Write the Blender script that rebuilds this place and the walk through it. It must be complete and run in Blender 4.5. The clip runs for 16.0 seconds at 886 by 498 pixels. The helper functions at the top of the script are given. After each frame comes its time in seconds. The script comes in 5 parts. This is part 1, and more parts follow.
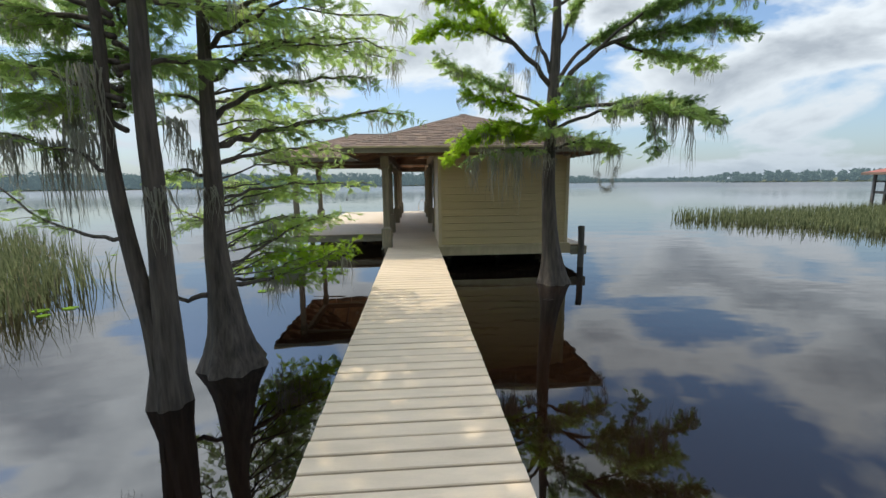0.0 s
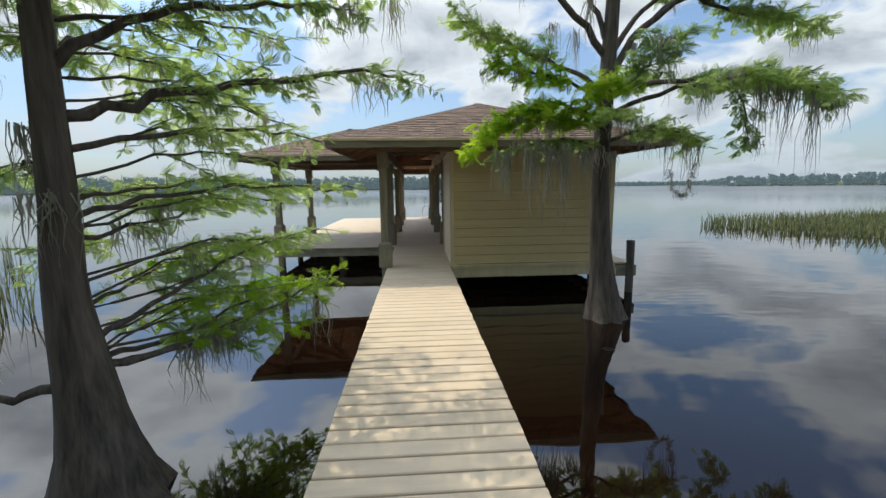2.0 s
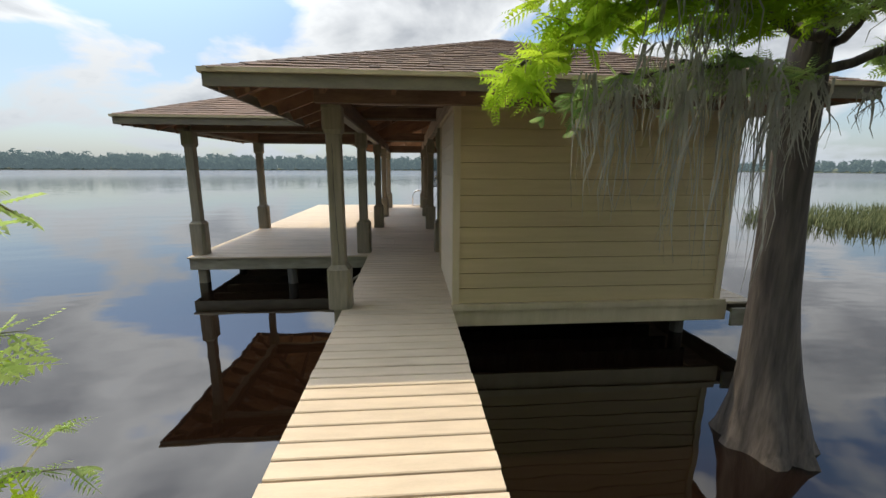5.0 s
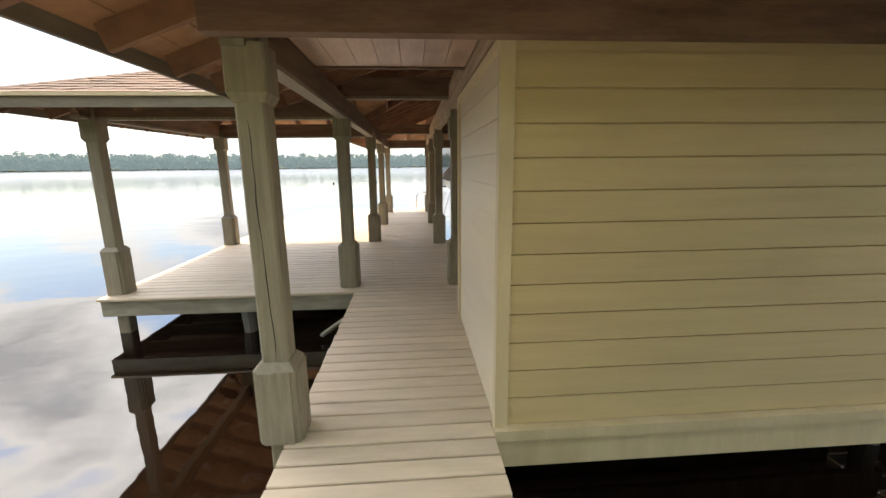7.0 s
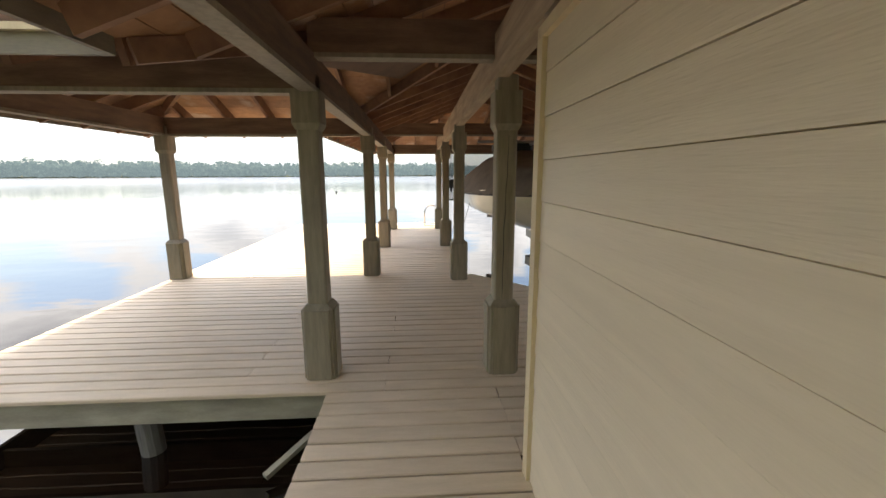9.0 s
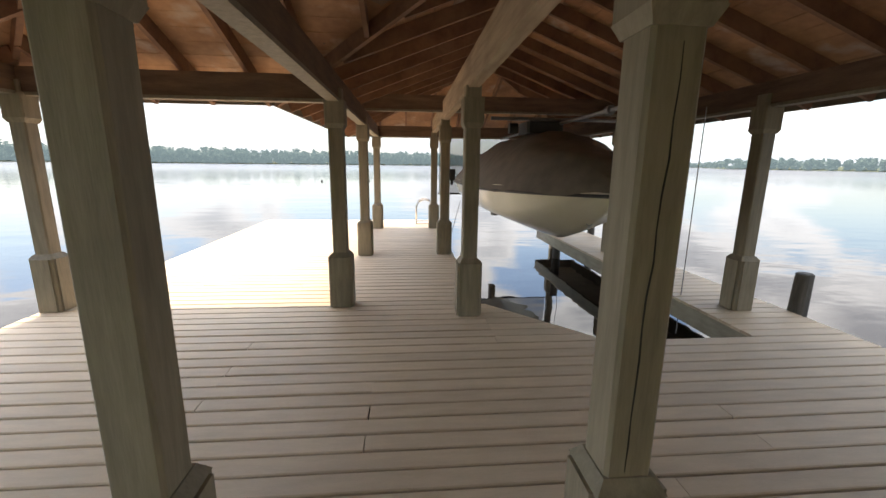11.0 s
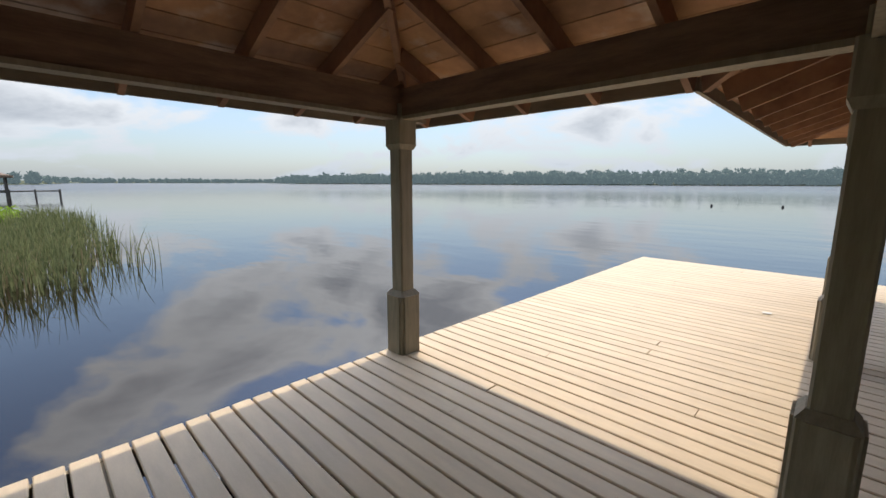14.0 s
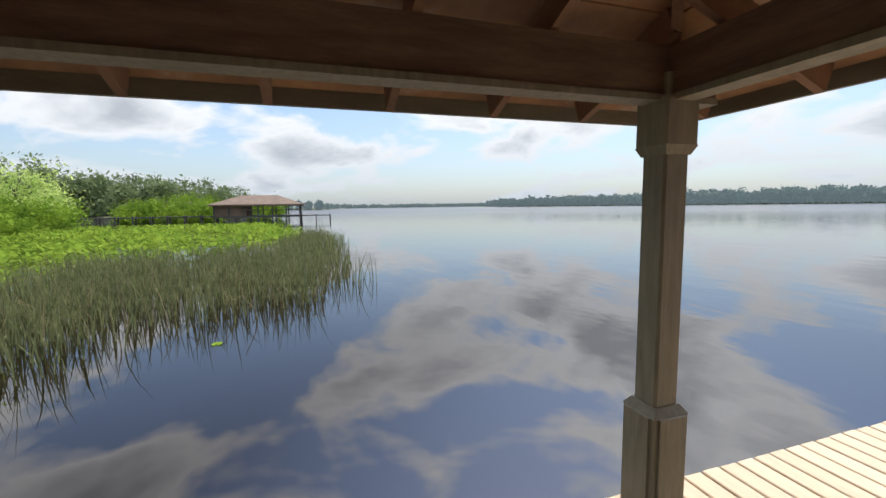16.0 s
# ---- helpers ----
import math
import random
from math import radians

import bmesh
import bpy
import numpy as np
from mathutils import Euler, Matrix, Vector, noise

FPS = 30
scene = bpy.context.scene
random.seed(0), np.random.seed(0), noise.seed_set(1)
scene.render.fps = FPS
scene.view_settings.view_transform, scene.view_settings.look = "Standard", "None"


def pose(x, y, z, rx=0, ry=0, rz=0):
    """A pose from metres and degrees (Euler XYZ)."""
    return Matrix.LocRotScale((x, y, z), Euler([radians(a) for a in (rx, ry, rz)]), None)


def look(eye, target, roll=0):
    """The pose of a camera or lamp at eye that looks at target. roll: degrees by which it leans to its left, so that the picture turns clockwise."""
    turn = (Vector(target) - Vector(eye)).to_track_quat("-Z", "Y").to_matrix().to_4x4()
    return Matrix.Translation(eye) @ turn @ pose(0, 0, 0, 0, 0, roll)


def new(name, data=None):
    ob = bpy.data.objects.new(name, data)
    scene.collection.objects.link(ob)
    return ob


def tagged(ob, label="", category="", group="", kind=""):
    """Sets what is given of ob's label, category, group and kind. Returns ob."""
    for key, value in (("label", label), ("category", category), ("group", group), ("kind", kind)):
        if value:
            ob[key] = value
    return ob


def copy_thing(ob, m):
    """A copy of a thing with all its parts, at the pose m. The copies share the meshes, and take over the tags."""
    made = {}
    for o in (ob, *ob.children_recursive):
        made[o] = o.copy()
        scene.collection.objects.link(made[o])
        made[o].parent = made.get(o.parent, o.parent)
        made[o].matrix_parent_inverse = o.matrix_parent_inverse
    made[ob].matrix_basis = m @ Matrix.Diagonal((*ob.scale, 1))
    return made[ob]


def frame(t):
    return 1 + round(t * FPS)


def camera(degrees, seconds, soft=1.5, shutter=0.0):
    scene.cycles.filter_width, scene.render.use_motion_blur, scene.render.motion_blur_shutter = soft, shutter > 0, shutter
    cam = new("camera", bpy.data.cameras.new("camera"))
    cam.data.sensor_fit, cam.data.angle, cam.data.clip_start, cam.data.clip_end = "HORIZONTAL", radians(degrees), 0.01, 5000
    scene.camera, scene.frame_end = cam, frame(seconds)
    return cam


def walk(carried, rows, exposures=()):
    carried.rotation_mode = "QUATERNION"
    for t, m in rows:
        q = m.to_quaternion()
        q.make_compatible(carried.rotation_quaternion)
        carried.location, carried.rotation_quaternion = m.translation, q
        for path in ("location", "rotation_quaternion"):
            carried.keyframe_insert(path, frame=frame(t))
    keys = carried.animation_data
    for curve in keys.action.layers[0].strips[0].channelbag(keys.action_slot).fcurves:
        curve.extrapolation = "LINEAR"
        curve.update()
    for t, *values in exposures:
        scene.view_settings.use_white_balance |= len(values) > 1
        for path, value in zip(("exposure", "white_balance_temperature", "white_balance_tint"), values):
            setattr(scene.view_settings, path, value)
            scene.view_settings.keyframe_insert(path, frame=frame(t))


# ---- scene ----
cam = camera(94.9, 16.0)
EXPOSURES = [(0, 0.25, 6050, 6), (3.5, 0.12, 6050, 6), (4.7, 0.17, 6250, 8), (7, 1.45, 7000, 11), (9, 1.48, 6900, 12), (11.5, 1.25, 6550, 11), (12.5, 0.8, 6150, 8), (13.5, 0.45, 6250, 10), (14.5, 0.27, 6250, 10), (16, 0.42, 6300, 10)]
PATH = [
    (0, (0.05, 1.216, 1.514), (0.184, 3.186, 1.197), -0.7),
    (0.5, (0.037, 1.724, 1.505), (0.167, 3.695, 1.193), -0.8),
    (1, (0.017, 2.246, 1.504), (0.142, 4.218, 1.195), -1.0),
    (1.5, (0.002, 2.767, 1.515), (0.126, 4.74, 1.21), -0.8),
    (2, (-0.023, 3.275, 1.512), (0.103, 5.248, 1.213), -0.7),
    (2.5, (-0.016, 3.777, 1.515), (0.104, 5.751, 1.218), -0.5),
    (3, (0.037, 4.362, 1.517), (0.169, 6.335, 1.218), -0.3),
    (3.5, (0.051, 4.927, 1.523), (0.192, 6.897, 1.211), -0.2),
    (4, (0.098, 5.467, 1.532), (0.257, 7.434, 1.207), -0.1),
    (4.5, (0.129, 6.062, 1.526), (0.302, 8.023, 1.173), 0.4),
    (4.7, (0.153, 6.299, 1.529), (0.317, 8.257, 1.157), 0.4),
    (6.8, (0.134, 8.635, 1.573), (0.294, 10.585, 1.158), -0.5),
    (7, (0.164, 8.867, 1.572), (0.303, 10.820, 1.168), -0.6),
    (7.5, (0.213, 9.439, 1.594), (0.337, 11.398, 1.206), -0.7),
    (8, (0.168, 10.000, 1.571), (0.270, 11.962, 1.196), -1.0),
    (8.5, (0.130, 10.576, 1.575), (0.229, 12.542, 1.220), -0.5),
    (9, (0.074, 11.103, 1.574), (0.193, 13.066, 1.212), -0.2),
    (9.2, (0.06, 11.295, 1.573), (0.187, 13.259, 1.217), -0.2),
    (11.3, (0.056, 13.395, 1.545), (0.227, 15.344, 1.131), 0.7),
    (11.5, (0.050, 13.590, 1.557), (0.127, 15.546, 1.145), 0.5),
    (12, (0.018, 13.947, 1.588), (-0.188, 15.894, 1.177), 0.1),
    (12.5, (-0.075, 14.247, 1.584), (-0.628, 16.127, 1.186), 0.0),
    (13, (-0.214, 14.56, 1.592), (-1.075, 16.325, 1.216), -0.0),
    (13.5, (-0.408, 14.853, 1.599), (-1.548, 16.459, 1.249), 0.2),
    (14, (-0.732, 15.078, 1.597), (-2.112, 16.489, 1.275), 0.1),
    (14.5, (-1.021, 15.273, 1.610), (-2.592, 16.477, 1.321), 0.1),
    (15, (-1.339, 15.448, 1.613), (-3.067, 16.421, 1.350), -0.1),
    (15.5, (-1.693, 15.591, 1.619), (-3.533, 16.343, 1.395), -0.6),
    (16, (-1.973, 15.792, 1.65), (-3.87, 16.39, 1.441), -0.8),
]
walk(cam, [(t, look(eye, target, roll)) for t, eye, target, roll in PATH], EXPOSURES)

SUN_WAY = Vector((0.32, -0.36, -1.0)).normalized()
WATER = -0.53

# ---- world, sun ----
world = bpy.data.worlds.new("world")
scene.world = world
world.use_nodes = True
wn, wl = world.node_tree.nodes, world.node_tree.links
wn.clear()


def wnode(kind, **values):
    n = wn.new(kind)
    for key, value in values.items():
        n.inputs[key].default_value = value
    return n


def wmath(op, a, b=None):
    n = wn.new("ShaderNodeMath")
    n.operation = op
    for i, v in enumerate((a, b)):
        if v is None:
            continue
        if isinstance(v, (int, float)):
            n.inputs[i].default_value = v
        else:
            wl.new(v, n.inputs[i])
    return n.outputs[0]


sky = wn.new("ShaderNodeTexSky")
sky.sky_type = "NISHITA"
sky.sun_disc = False
sky.sun_elevation = math.asin(-SUN_WAY.z)
sky.sun_rotation = math.atan2(-SUN_WAY.x, -SUN_WAY.y)
sky.air_density, sky.dust_density, sky.ozone_density = 1.0, 1.2, 1.0
CLOUDS = 8.1
coord = wn.new("ShaderNodeTexCoord")
parts = wn.new("ShaderNodeSeparateXYZ")
wl.new(coord.outputs["Generated"], parts.inputs[0])
up = wmath("MAXIMUM", parts.outputs[2], 0.0)
lift = wmath("ADD", up, 0.40)
flat = wn.new("ShaderNodeCombineXYZ")
wl.new(wmath("DIVIDE", parts.outputs[0], lift), flat.inputs[0])
wl.new(wmath("DIVIDE", parts.outputs[1], lift), flat.inputs[1])
wl.new(wmath("ADD", wmath("MULTIPLY", up, 2.2), CLOUDS), flat.inputs[2])
big = wnode("ShaderNodeTexNoise", Scale=1.9, Detail=9.0, Roughness=0.52, Distortion=0.25)
wl.new(flat.outputs[0], big.inputs["Vector"])
cover = wn.new("ShaderNodeValToRGB")
cover.color_ramp.elements[0].position, cover.color_ramp.elements[1].position = 0.447, 0.517
wl.new(big.outputs[0], cover.inputs[0])
tone = wn.new("ShaderNodeValToRGB")
tone.color_ramp.elements[0].position, tone.color_ramp.elements[1].position = 0.53, 0.66
tone.color_ramp.elements[0].color = (5.9, 5.95, 6.0, 1)
tone.color_ramp.elements[1].color = (3.1, 3.25, 3.5, 1)
wl.new(big.outputs[0], tone.inputs[0])
cloudy = wn.new("ShaderNodeMix")
cloudy.data_type = "RGBA"
wl.new(cover.outputs[0], cloudy.inputs[0])
wl.new(sky.outputs[0], cloudy.inputs[6])
wl.new(tone.outputs[0], cloudy.inputs[7])
haze = wn.new("ShaderNodeMix")
haze.data_type = "RGBA"
near_horizon = wmath("POWER", wmath("SUBTRACT", 1.0, wmath("MINIMUM", wmath("MULTIPLY", up, 2.6), 1.0)), 2.4)
wl.new(wmath("MULTIPLY", near_horizon, 0.72), haze.inputs[0])
wl.new(cloudy.outputs[2], haze.inputs[6])
haze.inputs[7].default_value = (2.6, 3.0, 3.4, 1)
background = wnode("ShaderNodeBackground", Strength=0.132)
# brighter cloud and haze around the sun
towards = wn.new("ShaderNodeVectorMath")
towards.operation = "DOT_PRODUCT"
wl.new(coord.outputs["Generated"], towards.inputs[0])
towards.inputs[1].default_value = -SUN_WAY
halo = wn.new("ShaderNodeMapRange")
halo.interpolation_type = "SMOOTHSTEP"
halo.inputs["From Min"].default_value, halo.inputs["From Max"].default_value = 0.58, 0.95
halo.inputs["To Min"].default_value, halo.inputs["To Max"].default_value = 1.0, 2.8
wl.new(towards.outputs["Value"], halo.inputs["Value"])
bright = wn.new("ShaderNodeVectorMath")
bright.operation = "SCALE"
wl.new(haze.outputs[2], bright.inputs[0])
wl.new(halo.outputs[0], bright.inputs["Scale"])
wl.new(bright.outputs[0], background.inputs[0])
wl.new(background.outputs[0], wn.new("ShaderNodeOutputWorld").inputs[0])

sun = new("sun", bpy.data.lights.new("sun", "SUN"))
sun.data.energy, sun.data.angle, sun.data.color = 2.4, radians(0.55), (1.0, 0.83, 0.61)
sun.matrix_world = look(-SUN_WAY * 60, (0, 0, 0))


# ---- materials ----
def surface(name, light, dark, scale=6.0, rough=0.7, bump=0.15, stretch=(1, 1, 1), fine=60.0, metal=0.0, spread=0.12, stains=0.0, bloom=0.0):
    """A painted, wooden or stony surface: two scales of colour, grain relief, and a slight change from piece to piece."""
    m = bpy.data.materials.new(name)
    m.use_nodes = True
    n, l = m.node_tree.nodes, m.node_tree.links
    b = n["Principled BSDF"]
    co = n.new("ShaderNodeTexCoord")
    info = n.new("ShaderNodeObjectInfo")
    shift = n.new("ShaderNodeVectorMath")
    shift.operation = "MULTIPLY_ADD"
    l.new(info.outputs["Random"], shift.inputs[0])
    shift.inputs[1].default_value = (17.0, 31.0, 23.0)
    l.new(co.outputs["Object"], shift.inputs[2])
    mp = n.new("ShaderNodeMapping")
    mp.inputs["Scale"].default_value = stretch
    l.new(shift.outputs[0], mp.inputs[0])
    coarse = n.new("ShaderNodeTexNoise")
    coarse.inputs["Scale"].default_value, coarse.inputs["Detail"].default_value = scale, 5
    l.new(mp.outputs[0], coarse.inputs["Vector"])
    grain = n.new("ShaderNodeTexNoise")
    grain.inputs["Scale"].default_value, grain.inputs["Detail"].default_value = fine, 4
    l.new(mp.outputs[0], grain.inputs["Vector"])
    both = n.new("ShaderNodeMath")
    both.operation = "MULTIPLY_ADD"
    both.inputs[1].default_value = 0.35
    l.new(grain.outputs[0], both.inputs[0])
    l.new(coarse.outputs[0], both.inputs[2])
    ramp = n.new("ShaderNodeValToRGB")
    ramp.color_ramp.elements[0].position, ramp.color_ramp.elements[1].position = 0.45, 0.86
    ramp.color_ramp.elements[0].color, ramp.color_ramp.elements[1].color = (*dark, 1), (*light, 1)
    l.new(both.outputs[0], ramp.inputs[0])
    hsv = n.new("ShaderNodeHueSaturation")
    val = n.new("ShaderNodeMapRange")
    val.inputs["To Min"].default_value, val.inputs["To Max"].default_value = 1 - spread, 1 + spread
    l.new(info.outputs["Random"], val.inputs["Value"])
    l.new(val.outputs[0], hsv.inputs["Value"])
    l.new(ramp.outputs[0], hsv.inputs["Color"])
    last = hsv.outputs[0]
    if stains:
        st = n.new("ShaderNodeTexNoise")
        st.inputs["Scale"].default_value, st.inputs["Detail"].default_value = 1.7, 8
        l.new(shift.outputs[0], st.inputs["Vector"])
        sr = n.new("ShaderNodeValToRGB")
        sr.color_ramp.elements[0].position, sr.color_ramp.elements[1].position = 0.55, 0.72
        l.new(st.outputs[0], sr.inputs[0])
        amount = n.new("ShaderNodeMath")
        amount.operation = "MULTIPLY"
        amount.inputs[1].default_value = stains
        l.new(sr.outputs[0], amount.inputs[0])
        mx = n.new("ShaderNodeMix")
        mx.data_type = "RGBA"
        l.new(amount.outputs[0], mx.inputs[0])
        l.new(last, mx.inputs[6])
        mx.inputs[7].default_value = (*[c * 0.45 for c in dark], 1)
        last = mx.outputs[2]
    if bloom:
        bl = n.new("ShaderNodeTexNoise")
        bl.inputs["Scale"].default_value, bl.inputs["Detail"].default_value = 2.6, 9
        l.new(co.outputs["Object"], bl.inputs["Vector"])
        br = n.new("ShaderNodeValToRGB")
        br.color_ramp.elements[0].position, br.color_ramp.elements[1].position = 0.56, 0.68
        l.new(bl.outputs[0], br.inputs[0])
        much = n.new("ShaderNodeMath")
        much.operation = "MULTIPLY"
        much.inputs[1].default_value = bloom
        l.new(br.outputs[0], much.inputs[0])
        mb = n.new("ShaderNodeMix")
        mb.data_type = "RGBA"
        l.new(much.outputs[0], mb.inputs[0])
        l.new(last, mb.inputs[6])
        mb.inputs[7].default_value = (0.62, 0.54, 0.45, 1)
        last = mb.outputs[2]
    l.new(last, b.inputs["Base Color"])
    rr = n.new("ShaderNodeMapRange")
    rr.inputs["To Min"].default_value, rr.inputs["To Max"].default_value = max(rough - 0.12, 0.05), min(rough + 0.12, 1)
    l.new(coarse.outputs[0], rr.inputs["Value"])
    l.new(rr.outputs[0], b.inputs["Roughness"])
    b.inputs["Metallic"].default_value = metal
    bp = n.new("ShaderNodeBump")
    bp.inputs["Strength"].default_value, bp.inputs["Distance"].default_value = bump, 0.01
    l.new(both.outputs[0], bp.inputs["Height"])
    l.new(bp.outputs[0], b.inputs["Normal"])
    return m


def leafy(name, light, dark, scale=2.5, thin=0.45, distant=None):
    """Leaves that let part of the light through; distant adds a faint glow that stands in for haze."""
    m = bpy.data.materials.new(name)
    m.use_nodes = True
    n, l = m.node_tree.nodes, m.node_tree.links
    n.clear()
    co = n.new("ShaderNodeTexCoord")
    no = n.new("ShaderNodeTexNoise")
    no.inputs["Scale"].default_value, no.inputs["Detail"].default_value = scale, 6
    l.new(co.outputs["Object"], no.inputs["Vector"])
    ramp = n.new("ShaderNodeValToRGB")
    ramp.color_ramp.elements[0].position, ramp.color_ramp.elements[1].position = 0.35, 0.68
    ramp.color_ramp.elements[0].color, ramp.color_ramp.elements[1].color = (*dark, 1), (*light, 1)
    l.new(no.outputs[0], ramp.inputs[0])
    d, t = n.new("ShaderNodeBsdfDiffuse"), n.new("ShaderNodeBsdfTranslucent")
    l.new(ramp.outputs[0], d.inputs[0])
    l.new(ramp.outputs[0], t.inputs[0])
    mx = n.new("ShaderNodeMixShader")
    mx.inputs[0].default_value = thin
    l.new(d.outputs[0], mx.inputs[1])
    l.new(t.outputs[0], mx.inputs[2])
    last = mx.outputs[0]
    # aerial haze put in as a weak emission colour
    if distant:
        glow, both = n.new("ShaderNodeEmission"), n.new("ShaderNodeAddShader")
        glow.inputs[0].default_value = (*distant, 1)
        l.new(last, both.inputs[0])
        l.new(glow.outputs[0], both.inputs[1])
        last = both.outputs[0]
    l.new(last, n.new("ShaderNodeOutputMaterial").inputs[0])
    return m


def lake_water():
    m = bpy.data.materials.new("lake_water")
    m.use_nodes = True
    n, l = m.node_tree.nodes, m.node_tree.links
    b = n["Principled BSDF"]
    b.inputs["Base Color"].default_value = (0.007, 0.0035, 0.002, 1)
    b.inputs["IOR"].default_value = 1.78
    co = n.new("ShaderNodeTexCoord")
    # sheltered and glassy round the dock, ruffled by the wind further out
    away = n.new("ShaderNodeVectorMath")
    away.operation = "DISTANCE"
    away.inputs[1].default_value = (0.0, 12.0, WATER)
    l.new(co.outputs["Object"], away.inputs[0])
    ruffled = n.new("ShaderNodeMapRange")
    ruffled.inputs["From Min"].default_value, ruffled.inputs["From Max"].default_value = 25.0, 160.0
    ruffled.inputs["To Min"].default_value, ruffled.inputs["To Max"].default_value = 0.02, 0.24
    l.new(away.outputs["Value"], ruffled.inputs["Value"])
    l.new(ruffled.outputs[0], b.inputs["Roughness"])
    mp = n.new("ShaderNodeMapping")
    mp.inputs["Scale"].default_value = (0.5, 1.0, 1.0)
    l.new(co.outputs["Object"], mp.inputs[0])
    a = n.new("ShaderNodeTexNoise")
    a.inputs["Scale"].default_value, a.inputs["Detail"].default_value = 0.7, 3
    l.new(mp.outputs[0], a.inputs["Vector"])
    patch = n.new("ShaderNodeTexNoise")
    patch.inputs["Scale"].default_value, patch.inputs["Detail"].default_value = 0.05, 2
    l.new(co.outputs["Object"], patch.inputs["Vector"])
    bp = n.new("ShaderNodeBump")
    amount = n.new("ShaderNodeMapRange")
    amount.inputs["From Min"].default_value, amount.inputs["From Max"].default_value = 0.4, 0.7
    amount.inputs["To Min"].default_value, amount.inputs["To Max"].default_value = 0.07, 0.28
    l.new(patch.outputs[0], amount.inputs["Value"])
    l.new(amount.outputs[0], bp.inputs["Strength"])
    bp.inputs["Distance"].default_value = 0.12
    l.new(a.outputs[0], bp.inputs["Height"])
    l.new(bp.outputs[0], b.inputs["Normal"])
    return m


M_WATER = lake_water()
M_DECK = surface("deck_paint", (0.63, 0.515, 0.37), (0.53, 0.43, 0.305), 3.0, 0.56, 0.2, (1, 5, 5), 40, spread=0.06, stains=0.12)
M_JOIST = surface("joist_paint", (0.36, 0.33, 0.25), (0.24, 0.215, 0.165), 4, 0.75, 0.2, (1, 1, 4), 40, stains=0.3)
M_POST = surface("post_paint", (0.32, 0.275, 0.2), (0.22, 0.19, 0.135), 5, 0.7, 0.3, (6, 6, 0.6), 30, spread=0.05, stains=0.35)
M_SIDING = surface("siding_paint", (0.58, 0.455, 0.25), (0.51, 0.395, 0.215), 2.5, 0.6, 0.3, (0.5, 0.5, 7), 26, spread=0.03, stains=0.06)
# siding paint again, lighter: the brighter light on the side wall is in its colour
M_SIDE = surface("lit_siding_paint", (0.68, 0.575, 0.42), (0.62, 0.52, 0.375), 2.5, 0.5, 0.3, (0.5, 0.5, 7), 26, spread=0.03, stains=0.05)
M_TRIM = surface("trim_paint", (0.64, 0.53, 0.34), (0.54, 0.44, 0.27), 3, 0.6, 0.2, (3, 3, 0.6), 30, spread=0.04, stains=0.12)
M_BEAM = surface("beam_wood", (0.23, 0.145, 0.095), (0.12, 0.072, 0.047), 3, 0.75, 0.4, (0.7, 0.7, 5), 22, stains=0.3)
M_PALE = surface("pale_beam_wood", (0.50, 0.395, 0.265), (0.30, 0.225, 0.145), 2.5, 0.75, 0.5, (5, 0.5, 7), 9, stains=0.3)
M_PLANK = surface("ceiling_wood", (0.50, 0.28, 0.14), (0.27, 0.135, 0.07), 1.6, 0.7, 0.4, (1, 1, 1), 14, stains=0.45, bloom=0.6)
M_SOFFIT = surface("soffit_wood", (0.56, 0.40, 0.31), (0.36, 0.235, 0.175), 2.0, 0.42, 0.3, (5, 0.7, 1), 12, stains=0.25)
M_RAFTER = surface("rafter_wood", (0.30, 0.165, 0.095), (0.17, 0.09, 0.055), 4, 0.75, 0.3, (1, 1, 1), 20, stains=0.3)
M_FASCIA = surface("fascia_paint", (0.25, 0.215, 0.155), (0.16, 0.135, 0.1), 3, 0.65, 0.2, (1, 1, 4), 26)
M_SHINGLE = surface("asphalt_shingle", (0.19, 0.13, 0.095), (0.10, 0.07, 0.053), 2.2, 0.92, 0.5, (1, 1, 1), 120, spread=0.3)
M_BARK = surface("cypress_bark", (0.13, 0.108, 0.088), (0.04, 0.033, 0.028), 3, 0.9, 1.0, (7, 7, 0.7), 9)
M_TWIG = surface("cypress_twig", (0.27, 0.25, 0.15), (0.15, 0.135, 0.085), 3, 0.85, 0.3)
M_PILE = surface("pile_wood", (0.16, 0.15, 0.135), (0.07, 0.066, 0.06), 3, 0.85, 0.6, (6, 6, 0.6), 14)
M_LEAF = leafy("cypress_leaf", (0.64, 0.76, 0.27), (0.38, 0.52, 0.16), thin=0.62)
# lit and shaded versions of the cypress leaf, sun and shade set by colour
M_LEAF_LIT = leafy("sunlit_cypress_leaf", (0.52, 0.68, 0.05), (0.27, 0.44, 0.035), thin=0.6)
M_LEAF_DEEP = leafy("shaded_cypress_leaf", (0.42, 0.55, 0.18), (0.2, 0.31, 0.1), thin=0.6)
M_MOSS = leafy("hanging_moss", (0.5, 0.485, 0.41), (0.3, 0.29, 0.24), 4, 0.62)
M_REED = leafy("reed", (0.30, 0.32, 0.15), (0.08, 0.10, 0.045), 5.0, 0.4)
M_REED_DRY = leafy("dry_reed", (0.38, 0.33, 0.2), (0.2, 0.165, 0.09), 5.0, 0.3)
M_MARSH = leafy("marsh_plants", (0.30, 0.43, 0.055), (0.14, 0.25, 0.035), 0.5, 0.35)
# last colour: bluish haze painted in as glow
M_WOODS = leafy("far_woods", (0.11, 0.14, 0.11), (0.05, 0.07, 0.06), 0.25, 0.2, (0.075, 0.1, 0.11))
